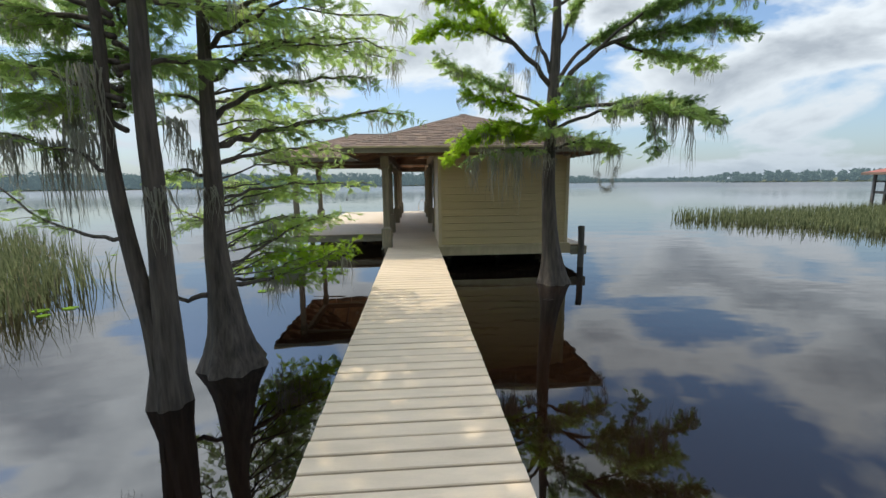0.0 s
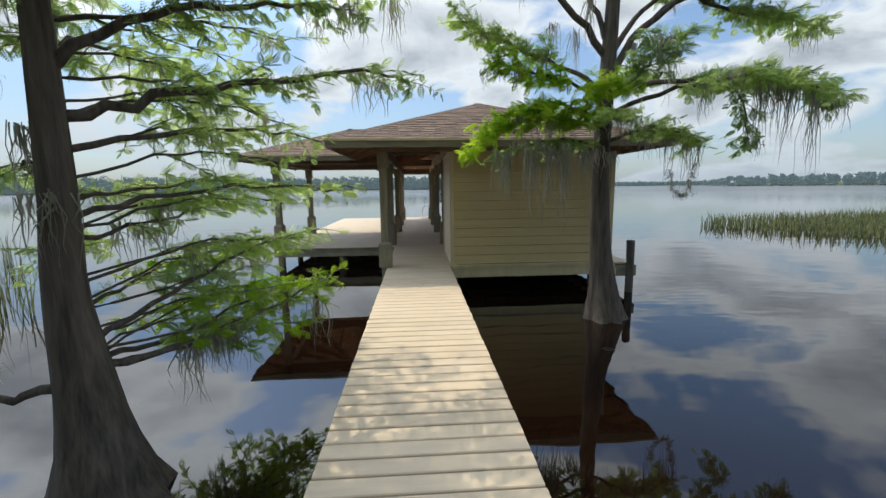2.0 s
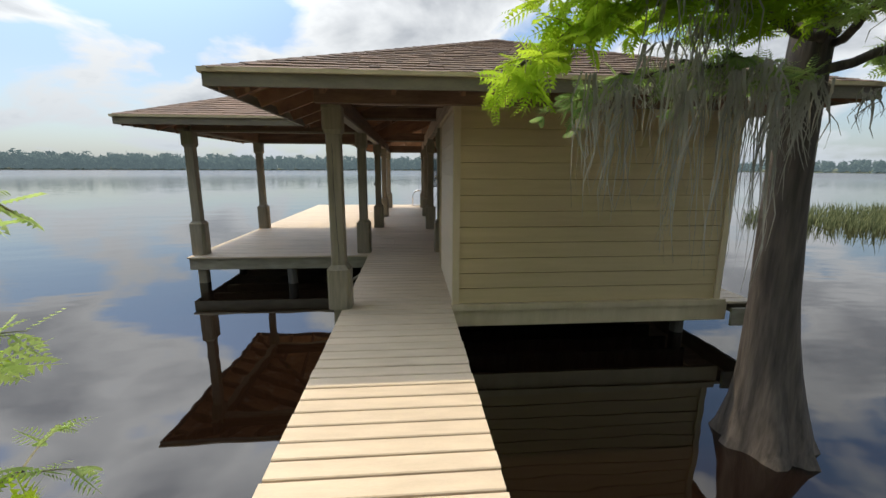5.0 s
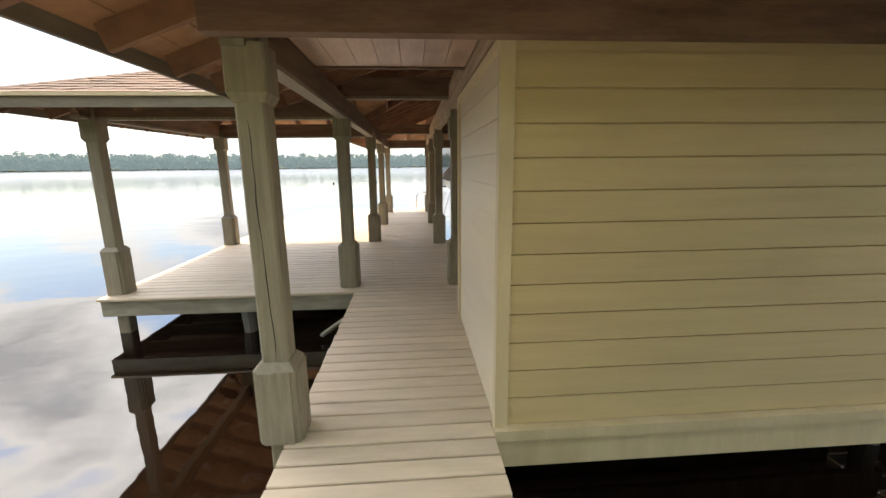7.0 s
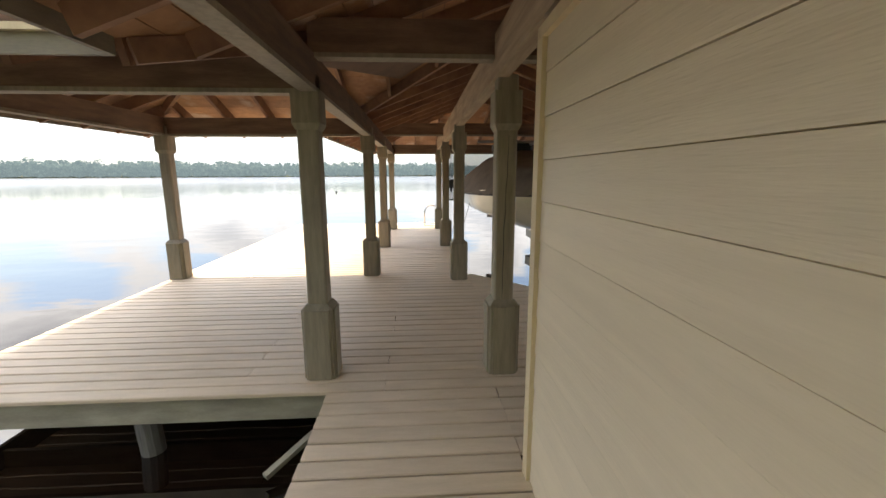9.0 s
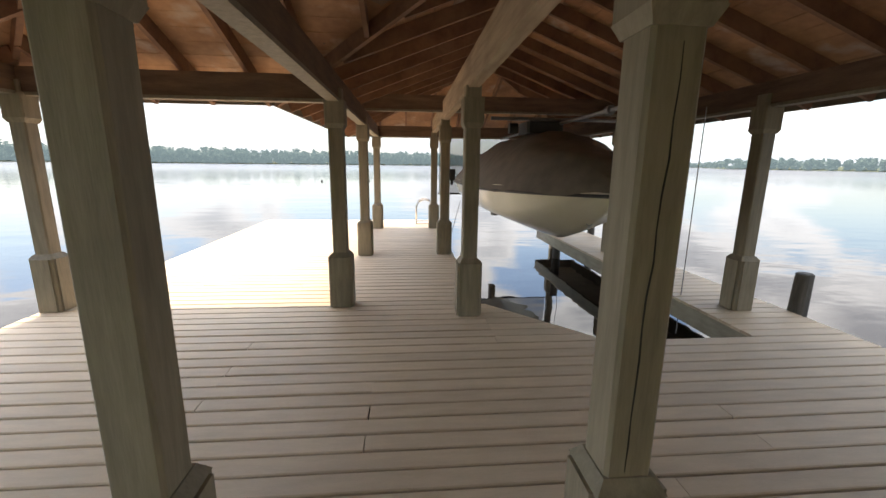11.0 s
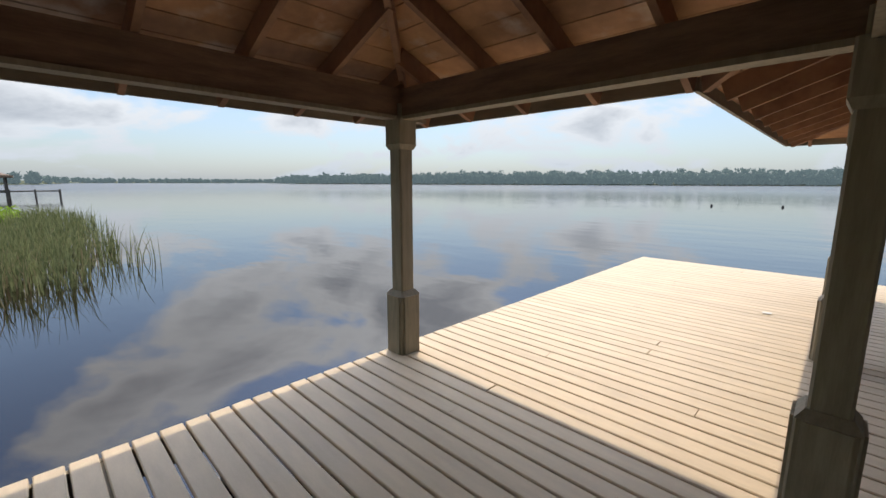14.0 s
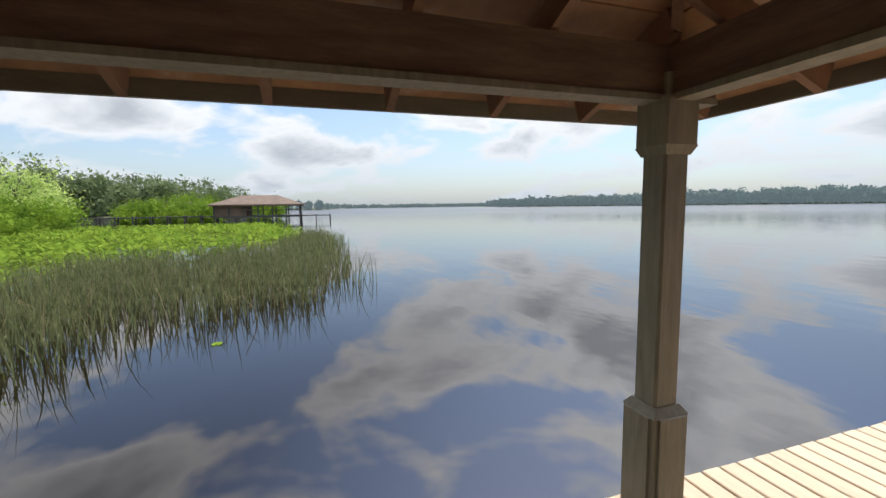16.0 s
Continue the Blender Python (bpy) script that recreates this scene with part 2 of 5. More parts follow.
M_WOODS_NEAR = leafy("shore_woods", (0.27, 0.34, 0.17), (0.12, 0.17, 0.085), 0.3, 0.4)
M_BANK = surface("bank_soil", (0.10, 0.12, 0.06), (0.05, 0.06, 0.035), 0.3, 0.95, 0.3, fine=6)
M_STEEL = surface("polished_steel", (0.72, 0.72, 0.72), (0.6, 0.6, 0.6), 6, 0.2, 0.02, metal=1.0)
M_GALV = surface("galvanised_steel", (0.42, 0.42, 0.42), (0.28, 0.28, 0.28), 8, 0.45, 0.05, metal=0.9)
M_HULL = surface("hull_gelcoat", (0.88, 0.84, 0.70), (0.82, 0.77, 0.62), 2, 0.22, 0.02, spread=0.02)
M_CANVAS = surface("boat_canvas", (0.24, 0.205, 0.17), (0.16, 0.137, 0.114), 5, 0.85, 0.5, fine=90)
M_BLACK = surface("black_plastic", (0.03, 0.03, 0.03), (0.015, 0.015, 0.015), 5, 0.5, 0.05)
M_RED = surface("red_roof_paint", (0.30, 0.10, 0.07), (0.20, 0.065, 0.05), 1, 0.7, 0.1)
M_OLDROOF = surface("brown_roof", (0.22, 0.165, 0.13), (0.13, 0.10, 0.08), 1, 0.85, 0.2)
M_OLDWALL = surface("weathered_boards", (0.26, 0.18, 0.125), (0.16, 0.11, 0.08), 1, 0.8, 0.2)
M_WHITE = surface("white_paper", (0.8, 0.8, 0.78), (0.7, 0.7, 0.68), 5, 0.7, 0.05)


def tinted_mesh():
    """A see-through dark woven shade."""
    m = bpy.data.materials.new("shade_mesh")
    m.use_nodes = True
    n, l = m.node_tree.nodes, m.node_tree.links
    n.clear()
    clear, cloth, mx = n.new("ShaderNodeBsdfTransparent"), n.new("ShaderNodeBsdfDiffuse"), n.new("ShaderNodeMixShader")
    cloth.inputs[0].default_value = (0.09, 0.09, 0.095, 1)
    mx.inputs[0].default_value = 0.42
    l.new(clear.outputs[0], mx.inputs[1])
    l.new(cloth.outputs[0], mx.inputs[2])
    l.new(mx.outputs[0], n.new("ShaderNodeOutputMaterial").inputs[0])
    return m


M_SHADE = tinted_mesh()


# ---- mesh helpers ----
class Build:
    """Collects boxes, tubes and quads of one mesh."""

    def __init__(self):
        self.v, self.f = [], []

    def add(self, verts, faces):
        k = len(self.v)
        self.v += [tuple(p) for p in verts]
        self.f += [tuple(k + i for i in q) for q in faces]
        return self

    def box(self, lo, hi, m=None, chamfer=0.0):
        (x0, y0, z0), (x1, y1, z1) = lo, hi
        c = chamfer
        if c:
            ring = [(x0 + c, y0), (x1 - c, y0), (x1, y0 + c), (x1, y1 - c), (x1 - c, y1), (x0 + c, y1), (x0, y1 - c), (x0, y0 + c)]
        else:
            ring = [(x0, y0), (x1, y0), (x1, y1), (x0, y1)]
        n = len(ring)
        vs = [Vector((x, y, z0)) for x, y in ring] + [Vector((x, y, z1)) for x, y in ring]
        if m is not None:
            vs = [m @ p for p in vs]
        fs = [tuple(range(n))[::-1], tuple(range(n, 2 * n))] + [(i, (i + 1) % n, n + (i + 1) % n, n + i) for i in range(n)]
        return self.add(vs, fs)

    def bar(self, a, b, w, h, upward=(0, 0, 1)):
        """A beam from a to b, w wide, whose top lies on the line a-b and which is h deep."""
        a, b = Vector(a), Vector(b)
        d = (b - a).normalized()
        side = d.cross(Vector(upward)).normalized()
        over = side.cross(d)
        vs = [p + side * s * w / 2 - over * t for p in (a, b) for s, t in ((-1, h), (1, h), (1, 0), (-1, 0))]
        return self.add(vs, [(0, 1, 2, 3), (7, 6, 5, 4), (0, 4, 5, 1), (1, 5, 6, 2), (2, 6, 7, 3), (3, 7, 4, 0)])

    def tube(self, points, radii, sides=8, flutes=None, cap=True):
        pts = [Vector(p) for p in points]
        k = len(self.v)
        ref = Vector((0.3, 1, 0.1))
        for i, p in enumerate(pts):
            d = (pts[min(i + 1, len(pts) - 1)] - pts[max(i - 1, 0)]).normalized()
            u = d.cross(ref)
            u = u.normalized() if u.length > 1e-4 else d.orthogonal().normalized()
            w = d.cross(u)
            for j in range(sides):
                a = 2 * math.pi * j / sides
                r = radii[i] * (flutes(i, a) if flutes else 1)
                self.v.append(tuple(p + (u * math.cos(a) + w * math.sin(a)) * r))
        for i in range(len(pts) - 1):
            for j in range(sides):
                a, b = k + i * sides + j, k + i * sides + (j + 1) % sides
                self.f.append((a, b, b + sides, a + sides))
        if cap:
            self.f.append(tuple(k + j for j in range(sides))[::-1])
            self.f.append(tuple(k + (len(pts) - 1) * sides + j for j in range(sides)))
        return self

    def mesh(self, name, mat, smooth=False):
        me = bpy.data.meshes.new(name)
        me.from_pydata(self.v, [], self.f)
        if mat:
            me.materials.append(mat)
        bm = bmesh.new()
        bm.from_mesh(me)
        bmesh.ops.recalc_face_normals(bm, faces=bm.faces)
        bm.to_mesh(me)
        bm.free()
        if smooth:
            me.shade_smooth()
        return me

    def part(self, name, mat, parent=None, smooth=False):
        ob = new(name, self.mesh(name, mat, smooth))
        ob.parent = parent
        return ob


def empty(name, x=0, y=0, z=0):
    ob = new(name)
    ob.location = (x, y, z)
    return ob


def soup(name, verts, faces_per, mat, parent=None):
    """One mesh out of many equal small polygons, given as an array (count, corners, 3)."""
    count, corners, _ = verts.shape
    me = bpy.data.meshes.new(name)
    me.from_pydata(verts.reshape(-1, 3).tolist(), [], np.arange(count * corners).reshape(count, corners).tolist())
    me.materials.append(mat)
    ob = new(name, me)
    ob.parent = parent
    return ob


# ---- lake and shores ----
lake = Build().add([(-3000, -3000, WATER), (3000, -3000, WATER), (3000, 3000, WATER), (-3000, 3000, WATER)], [(0, 1, 2, 3)]).part("water", M_WATER)
tagged(lake, "calm dark tannin lake water mirroring the clouds", "water", kind="structure")

SHORE = [(-180, 15), (-150, 32), (-128, 70), (-119, 130), (-104, 190), (-98, 240), (-96, 420), (-88, 520), (-86, 1100), (-68, 1200), (-64, 640),
         (-45, 480), (-20, 420), (0, 470), (18, 560), (26, 1000), (36, 1000), (39, 520), (52, 430), (80, 300), (120, 120), (150, 36), (180, 15)]


def shore_distance(az):
    return float(np.interp(az, [a for a, _ in SHORE], [d for _, d in SHORE]))


def shore_point(az, extra=0.0, z=0.0):
    d = shore_distance(az) + extra
    return (math.sin(radians(az)) * d, 12 + math.cos(radians(az)) * d, z)


bank = Build()
azs = [-180 + i * 0.75 for i in range(481)]
rings = [(0, WATER - 0.05), (4, WATER + 0.5), (30, 1.2), (400, 4.0)]
for extra, z in rings:
    for az in azs:
        bank.v.append(shore_point(az, extra + 3 * noise.noise((az * 0.4, extra, 0)), z))
for r in range(len(rings) - 1):
    for i in range(len(azs) - 1):
        a = r * len(azs) + i
        bank.f.append((a, a + 1, a + 1 + len(azs), a + len(azs)))
tagged(bank.part("ground", M_BANK), "low grassy bank around the lake", "ground", kind="structure")



def woods(name, start, end, step, height, mat, seed, label, rows=3, depth=7.0, ragged=0.3, clumps=9, leaves=14, leaf=1.1):
    """A belt of trees: every crown is a heap of clumps, every clump many small leafy sprays."""
    rng = np.random.default_rng(seed)
    out = []
    az = start
    while az < end:
        d = shore_distance(az)
        for row in range(rows):
            a = az + rng.uniform(-0.5, 0.5) * math.degrees(step / d)
            h = height * (1 + ragged * rng.uniform(-1, 1)) * (0.8 + 0.12 * row)
            base = np.array(shore_point(a, 1 + row * depth + rng.uniform(0, depth), 0.0))
            w = h * rng.uniform(0.26, 0.4)
            for _ in range(clumps):
                z = rng.uniform(0.1, 0.93)
                wide = w * math.sqrt(max(0.1, 1 - (2 * z - 0.9) ** 2))
                t = rng.uniform(0, 6.283)
                c = base + np.array([wide * math.cos(t) * rng.uniform(0, 1), wide * math.sin(t) * rng.uniform(0, 1), z * h])
                p = c + rng.normal(0, 1, (leaves, 3)) * [w * 0.3, w * 0.3, h * 0.06]
                u, v = rng.normal(0, 1, (leaves, 3)) * leaf * 0.6, rng.normal(0, 1, (leaves, 3)) * leaf * 0.4
                out.append(np.stack([p - u, p - v, p + u, p + v], axis=1))
        az += math.degrees(step / d) * rng.uniform(0.6, 1.4)
    return tagged(soup(name, np.concatenate(out), 4, mat), label, "woods", kind="stuff")


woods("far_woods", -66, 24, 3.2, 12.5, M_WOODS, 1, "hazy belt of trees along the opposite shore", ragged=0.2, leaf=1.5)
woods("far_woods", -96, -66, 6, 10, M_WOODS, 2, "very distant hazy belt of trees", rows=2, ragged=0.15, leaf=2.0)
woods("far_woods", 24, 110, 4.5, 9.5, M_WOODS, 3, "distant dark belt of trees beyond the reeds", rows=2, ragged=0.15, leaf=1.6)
woods("shore_woods", -121, -96, 2.4, 12.5, M_WOODS_NEAR, 4, "mixed green woods along the near shore", ragged=0.4, clumps=22, leaves=26, leaf=0.55)
# both belts stay out of view; added tall and close to dim the store's front
woods("shore_woods", -180, -124, 2.6, 13, M_WOODS_NEAR, 5, "green bushes and trees on the near bank", clumps=14, leaves=16, leaf=0.7)
woods("shore_woods", 110, 180, 2.6, 13, M_WOODS_NEAR, 6, "green bushes and trees on the near bank", clumps=14, leaves=16, leaf=0.7)

# ---- boathouse: posts, beams, roof ----
EAVE, PITCH, BEAM_LOW = 2.295, 0.38, 2.17
X0, X1, Y0, Y1 = -1.5, 4.5, 10.28, 23.85          # main roof's eaves
SX0, SY0, SY1 = -4.33, 13.47, 18.23               # side roof's eaves
RIDGE, SIDE_RIDGE = (X1 - X0) / 2, (SY1 - SY0) / 2
AXIS, SIDE_AXIS = (X0 + X1) / 2, (SY0 + SY1) / 2


def slope_of(kind, u, r, lift_by=0.0):
    """A point of a slope: u along its eave, r metres inwards in plan."""
    z = EAVE + PITCH * r + lift_by
    return {"front": (u, Y0 + r, z), "back": (u, Y1 - r, z), "left": (X0 + r, u, z), "right": (X1 - r, u, z),
            "side_front": (u, SY0 + r, z), "side_back": (u, SY1 - r, z), "side_left": (SX0 + r, u, z)}[kind]


def spans(kind, r):
    """The stretches of u that a slope covers r metres in from its eave."""
    if kind in ("front", "back"):
        return [(X0 + r, X1 - r)]
    if kind == "right":
        return [(Y0 + r, Y1 - r)]
    if kind == "left":
        return [(Y0 + r, SY0 + r), (SY1 - r, Y1 - r)] if r < SIDE_RIDGE else [(Y0 + r, Y1 - r)]
    if kind in ("side_front", "side_back"):
        return [(SX0 + r, X0 + r)]
    return [(SY0 + r, SY1 - r)]


SLOPES = {"front": RIDGE, "back": RIDGE, "left": RIDGE, "right": RIDGE, "side_front": SIDE_RIDGE, "side_back": SIDE_RIDGE, "side_left": SIDE_RIDGE}


def strip(b, kind, r0, r1, thick, below):
    """A board of a slope between two distances from the eave, following hips and valleys."""
    for (a0, b0), (a1, b1) in zip(spans(kind, r0 + 1e-4), spans(kind, r1 - 1e-4)):
        if b1 - a1 < 0.01:
            a1 = b1 = (a1 + b1) / 2
        lo = [slope_of(kind, a0, r0, below), slope_of(kind, b0, r0, below), slope_of(kind, b1, r1, below), slope_of(kind, a1, r1, below)]
        hi = [(x, y, z + thick) for x, y, z in lo]
        b.add(lo + hi, [(3, 2, 1, 0), (4, 5, 6, 7), (0, 1, 5, 4), (1, 2, 6, 5), (2, 3, 7, 6), (3, 0, 4, 7)])


ceiling = Build()
rng = random.Random(4)
for kind, deep in SLOPES.items():
    r = 0.0
    while r < deep - 0.02:
        r1 = min(r + 0.182, deep)
        strip(ceiling, kind, r + 0.004, r1 - 0.004, 0.02, -0.02 + rng.uniform(-0.003, 0.0))
        r += 0.182
tagged(ceiling.part("ceiling", M_PLANK), "red-brown roof boards seen from below, stained and weathered", "ceiling", kind="structure")

sheathing = Build()
for kind, deep in SLOPES.items():
    strip(sheathing, kind, 0.0, deep, 0.02, 0.002)
roof = sheathing.part("roof", M_SHINGLE)
tagged(roof, "hip roof with brown asphalt shingles and wide eaves", "roof", kind="structure")

rafters = Build()
for kind, deep in SLOPES.items():
    if kind in ("front", "back"):
        us = np.arange(X0 + 0.3, X1, 0.61)
    elif kind in ("side_front", "side_back"):
        us = np.arange(SX0 + 0.38, X0 + deep, 0.61)
    elif kind == "side_left":
        us = np.arange(SY0 + 0.3, SY1, 0.61)
    else:
        us = np.arange(Y0 + 0.38, Y1, 0.61)
    for u in us:
        rs = [r for r in np.linspace(0.06, deep - 0.02, 60) if any(a <= u <= c for a, c in spans(kind, r))]
        if len(rs) > 2:
            rafters.bar(slope_of(kind, u, rs[0], -0.024), slope_of(kind, u, rs[-1], -0.024), 0.042, 0.14)
for a, c in (((X0, Y0), (AXIS, Y0 + RIDGE)), ((X1, Y0), (AXIS, Y0 + RIDGE)), ((X0, Y1), (AXIS, Y1 - RIDGE)), ((X1, Y1), (AXIS, Y1 - RIDGE)),
             ((SX0, SY0), (SX0 + SIDE_RIDGE, SIDE_AXIS)), ((SX0, SY1), (SX0 + SIDE_RIDGE, SIDE_AXIS)),
             ((X0, SY0), (X0 + SIDE_RIDGE, SIDE_AXIS)), ((X0, SY1), (X0 + SIDE_RIDGE, SIDE_AXIS))):
    deep = abs(a[0] - c[0])
    rafters.bar((a[0] * 0.98 + c[0] * 0.02, a[1] * 0.98 + c[1] * 0.02, EAVE + PITCH * deep * 0.02 - 0.026), (*c, EAVE + PITCH * deep - 0.026), 0.045, 0.13)
rafters.bar((AXIS, Y0 + RIDGE, EAVE + PITCH * RIDGE - 0.03), (AXIS, Y1 - RIDGE, EAVE + PITCH * RIDGE - 0.03), 0.04, 0.2)
rafters.bar((SX0 + SIDE_RIDGE, SIDE_AXIS, EAVE + PITCH * SIDE_RIDGE - 0.03), (X0 + SIDE_RIDGE, SIDE_AXIS, EAVE + PITCH * SIDE_RIDGE - 0.03), 0.04, 0.2)
rafters.part("rafter", M_RAFTER, roof)

fascia = Build()
for a, c in (((X0, Y0), (X1, Y0)), ((X1, Y0), (X1, Y1)), ((X1, Y1), (X0, Y1)), ((X0, Y0), (X0, SY0)), ((X0, Y1), (X0, SY1)),
             ((SX0, SY0), (X0, SY0)), ((SX0, SY1), (X0, SY1)), ((SX0, SY0), (SX0, SY1))):
    fascia.bar((*a, EAVE + 0.018), (*c, EAVE + 0.018), 0.03, 0.125)
fascia.part("fascia", M_FASCIA, roof)
drip = Build()
for a, c in (((X0 - 0.03, Y0 - 0.03), (X1 + 0.03, Y0 - 0.03)), ((X1 + 0.03, Y0), (X1 + 0.03, Y1)), ((X1, Y1 + 0.03), (X0, Y1 + 0.03)), ((X0 - 0.03, Y0), (X0 - 0.03, SY0)), ((X0 - 0.03, Y1), (X0 - 0.03, SY1)),
             ((SX0 - 0.03, SY0 - 0.03), (X0, SY0 - 0.03)), ((SX0 - 0.03, SY1 + 0.03), (X0, SY1 + 0.03)), ((SX0 - 0.03, SY0), (SX0 - 0.03, SY1))):
    drip.bar((*a, EAVE + 0.034), (*c, EAVE + 0.034), 0.035, 0.035)
drip.part("drip_edge", M_TRIM, roof)

PX, QX, RX = -0.67, 0.68, 3.72
beams = [((PX, 10.998, 0), (PX, 23.1, 0), M_BEAM), ((RX, 10.998, 0), (RX, 23.1, 0), M_BEAM),
         ((PX - 0.1, 10.945, 1), (RX + 0.1, 10.945, 1), M_BEAM), ((PX, 22.98, 1), (RX, 22.98, 1), M_BEAM),
         ((-3.62, 13.95, 0), (-3.62, 17.75, 0), M_BEAM), ((-3.75, 14.2, 1), (PX - 0.06, 14.2, 1), M_BEAM), ((-3.75, 17.49, 1), (PX - 0.06, 17.49, 1), M_BEAM),
         ((PX, 14.2, 2), (RX, 14.2, 2), M_BEAM), ((PX, 20.06, 2), (RX, 20.06, 2), M_BEAM)]
for a, c, mat in beams:
    z = BEAM_LOW + (0.225, 0.222, 0.46)[a[2]]
    b = Build().bar((a[0], a[1], z), (c[0], c[1], z), 0.09, 0.225)
    body = tagged(b.part("beam", mat), "brown wooden roof beam on the posts", "beam", kind="structure")
    if a[1] != 10.945:
        Build().bar((a[0], a[1], z - 0.228), (c[0], c[1], z - 0.228), 0.115, 0.03).part("trim", M_POST, body)
pale = Build().bar((QX, 11.06, BEAM_LOW + 0.37), (QX, 23.1, BEAM_LOW + 0.37), 0.1, 0.29)
tagged(pale.part("beam", M_PALE), "pale weathered timber beam with knots", "beam", kind="structure")


soffit = Build()
for k in range(7):
    soffit.box((-0.6 + k * 0.174, 11.18, 2.37), (-0.6 + k * 0.174 + 0.17, 12.46, 2.388))
tagged(soffit.part("ceiling_entry", M_SOFFIT), "flat boarded ceiling over the entrance walk", "ceiling", kind="structure")
tagged(Build().bar((PX + 0.05, 12.5, 2.52), (QX - 0.06, 12.5, 2.52), 0.06, 0.16).part("beam", M_BEAM), "brown wooden cross beam", "beam", kind="structure")


def boathouse_post(high=0.56):
    """A square post with a boxed plinth, a chamfered shaft and a capital."""
    post = empty("post")
    Build().box((-0.075, -0.075, -1.6), (0.075, 0.075, 2.27), chamfer=0.012).part("shaft", M_POST, post)
    base = Build().box((-0.112, -0.112, 0.002), (0.112, 0.112, high), chamfer=0.01)
    lo = [(-0.112, -0.112), (0.112, -0.112), (0.112, 0.112), (-0.112, 0.112)]
    hi = [(x * 0.72, y * 0.72) for x, y in lo]
    base.add([(x, y, high) for x, y in lo] + [(x, y, high + 0.045) for x, y in hi], [(i, (i + 1) % 4, 4 + (i + 1) % 4, 4 + i) for i in range(4)] + [(4, 5, 6, 7)])
    for sx, sy in ((1, 0), (-1, 0), (0, 1), (0, -1)):
        base.box((-0.085 if sx == 0 else sx * 0.118 - 0.008, -0.085 if sy == 0 else sy * 0.118 - 0.008, 0.004),
                 (0.085 if sx == 0 else sx * 0.118 + 0.008, 0.085 if sy == 0 else sy * 0.118 + 0.008, high))
    base.part("plinth", M_POST, post)
    cap = Build().box((-0.1, -0.1, 1.93), (0.1, 0.1, BEAM_LOW - 0.012), chamfer=0.01)
    cap.add([(x * 0.7, y * 0.7, 1.885) for x, y in lo] + [(x * 0.89, y * 0.89, 1.93) for x, y in lo], [(i, (i + 1) % 4, 4 + (i + 1) % 4, 4 + i) for i in range(4)] + [(3, 2, 1, 0)])
    cap.part("capital", M_POST, post)
    return tagged(post, "square tan-grey painted wooden post with boxed plinth", "post", "posts of the boathouse")


first = boathouse_post(0.45)
first.location = (PX + 0.035, 11.12, 0)
tall = boathouse_post()
tall.location = (PX - 0.03, 14.2, 0)


def split_in(post, face, low, high, seed):
    """A drying crack down one face of a post's shaft."""
    k = random.Random(seed)
    zs = np.linspace(low, high, 14)
    pts = [(0.012 * math.sin(z * 2.3 + seed) + k.uniform(-0.004, 0.004), face * 0.0752, z) for z in zs]
    Build().tube(pts, [0.001] + [k.uniform(0.0018, 0.0035) for _ in zs[2:]] + [0.001], 5).part("crack", M_BLACK, post)


for x, y in ((PX, 17.49), (PX, 20.04), (PX, 22.98), (QX + 0.05, 14.2), (QX, 17.15), (QX, 20.08), (QX, 22.98),
             (-3.62, 14.2), (-3.62, 17.49), (RX, 17.15), (RX, 20.08), (RX, 22.98)):
    other = copy_thing(tall, pose(x, y, 0))
    if (x, y) == (QX + 0.05, 14.2):
        split_in(other, -1, 0.62, 1.85, 3)

split_in(first, -1, 0.5, 1.8, 1)

# ---- enclosed store room ----
HX0, HX1, HY0, HY1 = 0.63, 3.80, 11.02, 13.0
store = empty("wall_store_room", HX0, HY0, 0)
tagged(store, "store room walls with tan lap siding", "wall", kind="structure")
walls = Build()
for lo, hi in (((HX0 + 0.02, HY0 + 0.02, -0.05), (HX1 - 0.02, HY0 + 0.12, 2.3)), ((HX0 + 0.02, HY1 - 0.12, -0.05), (HX1 - 0.02, HY1 - 0.02, 2.3)),
               ((HX0 + 0.02, HY0 + 0.12, -0.05), (HX0 + 0.12, HY1 - 0.12, 2.3)), ((HX1 - 0.12, HY0 + 0.12, -0.05), (HX1 - 0.02, HY1 - 0.12, 2.3))):
    walls.box(lo, hi)
w = walls.part("wall", M_SIDING, store)
w.matrix_parent_inverse = Matrix.Translation((-HX0, -HY0, 0))


def set_in(ob, parent):
    """Keeps a part where its mesh stands in the world."""
    ob.parent = parent
    ob.matrix_parent_inverse = Matrix.Translation(-parent.location)
    return ob


for x, y in ((HX0, HY0), (HX1, HY0), (HX0, HY1), (HX1, HY1)):
    sx, sy = (1 if x == HX0 else -1), (1 if y == HY0 else -1)
    b = Build()
    xs, ys = sorted((x - sx * 0.016, x + sx * 0.014)), sorted((y - sy * 0.016, y + sy * 0.06))
    b.box((xs[0], ys[0], -0.02), (xs[1], ys[1], 2.2))
    xs, ys = sorted((x + sx * 0.014, x + sx * 0.06)), sorted((y - sy * 0.016, y + sy * 0.014))
    b.box((xs[0], ys[0], -0.02), (xs[1], ys[1], 2.2))
    set_in(b.part("corner_board", M_TRIM), store)
skirt = Build().box((HX0 - 0.02, HY0 - 0.035, -0.225), (HX1 + 0.1, HY0 + 0.01, -0.035)).box((HX0 - 0.02, HY0 - 0.06, -0.035), (HX1 + 0.06, HY0 + 0.01, 0.034))
set_in(skirt.part("skirt_board", M_TRIM), store)
frieze = Build().box((HX0 - 0.02, HY0, 2.15), (HX0 + 0.015, HY1, 2.2))
set_in(frieze.part("frieze_board", M_TRIM), store)
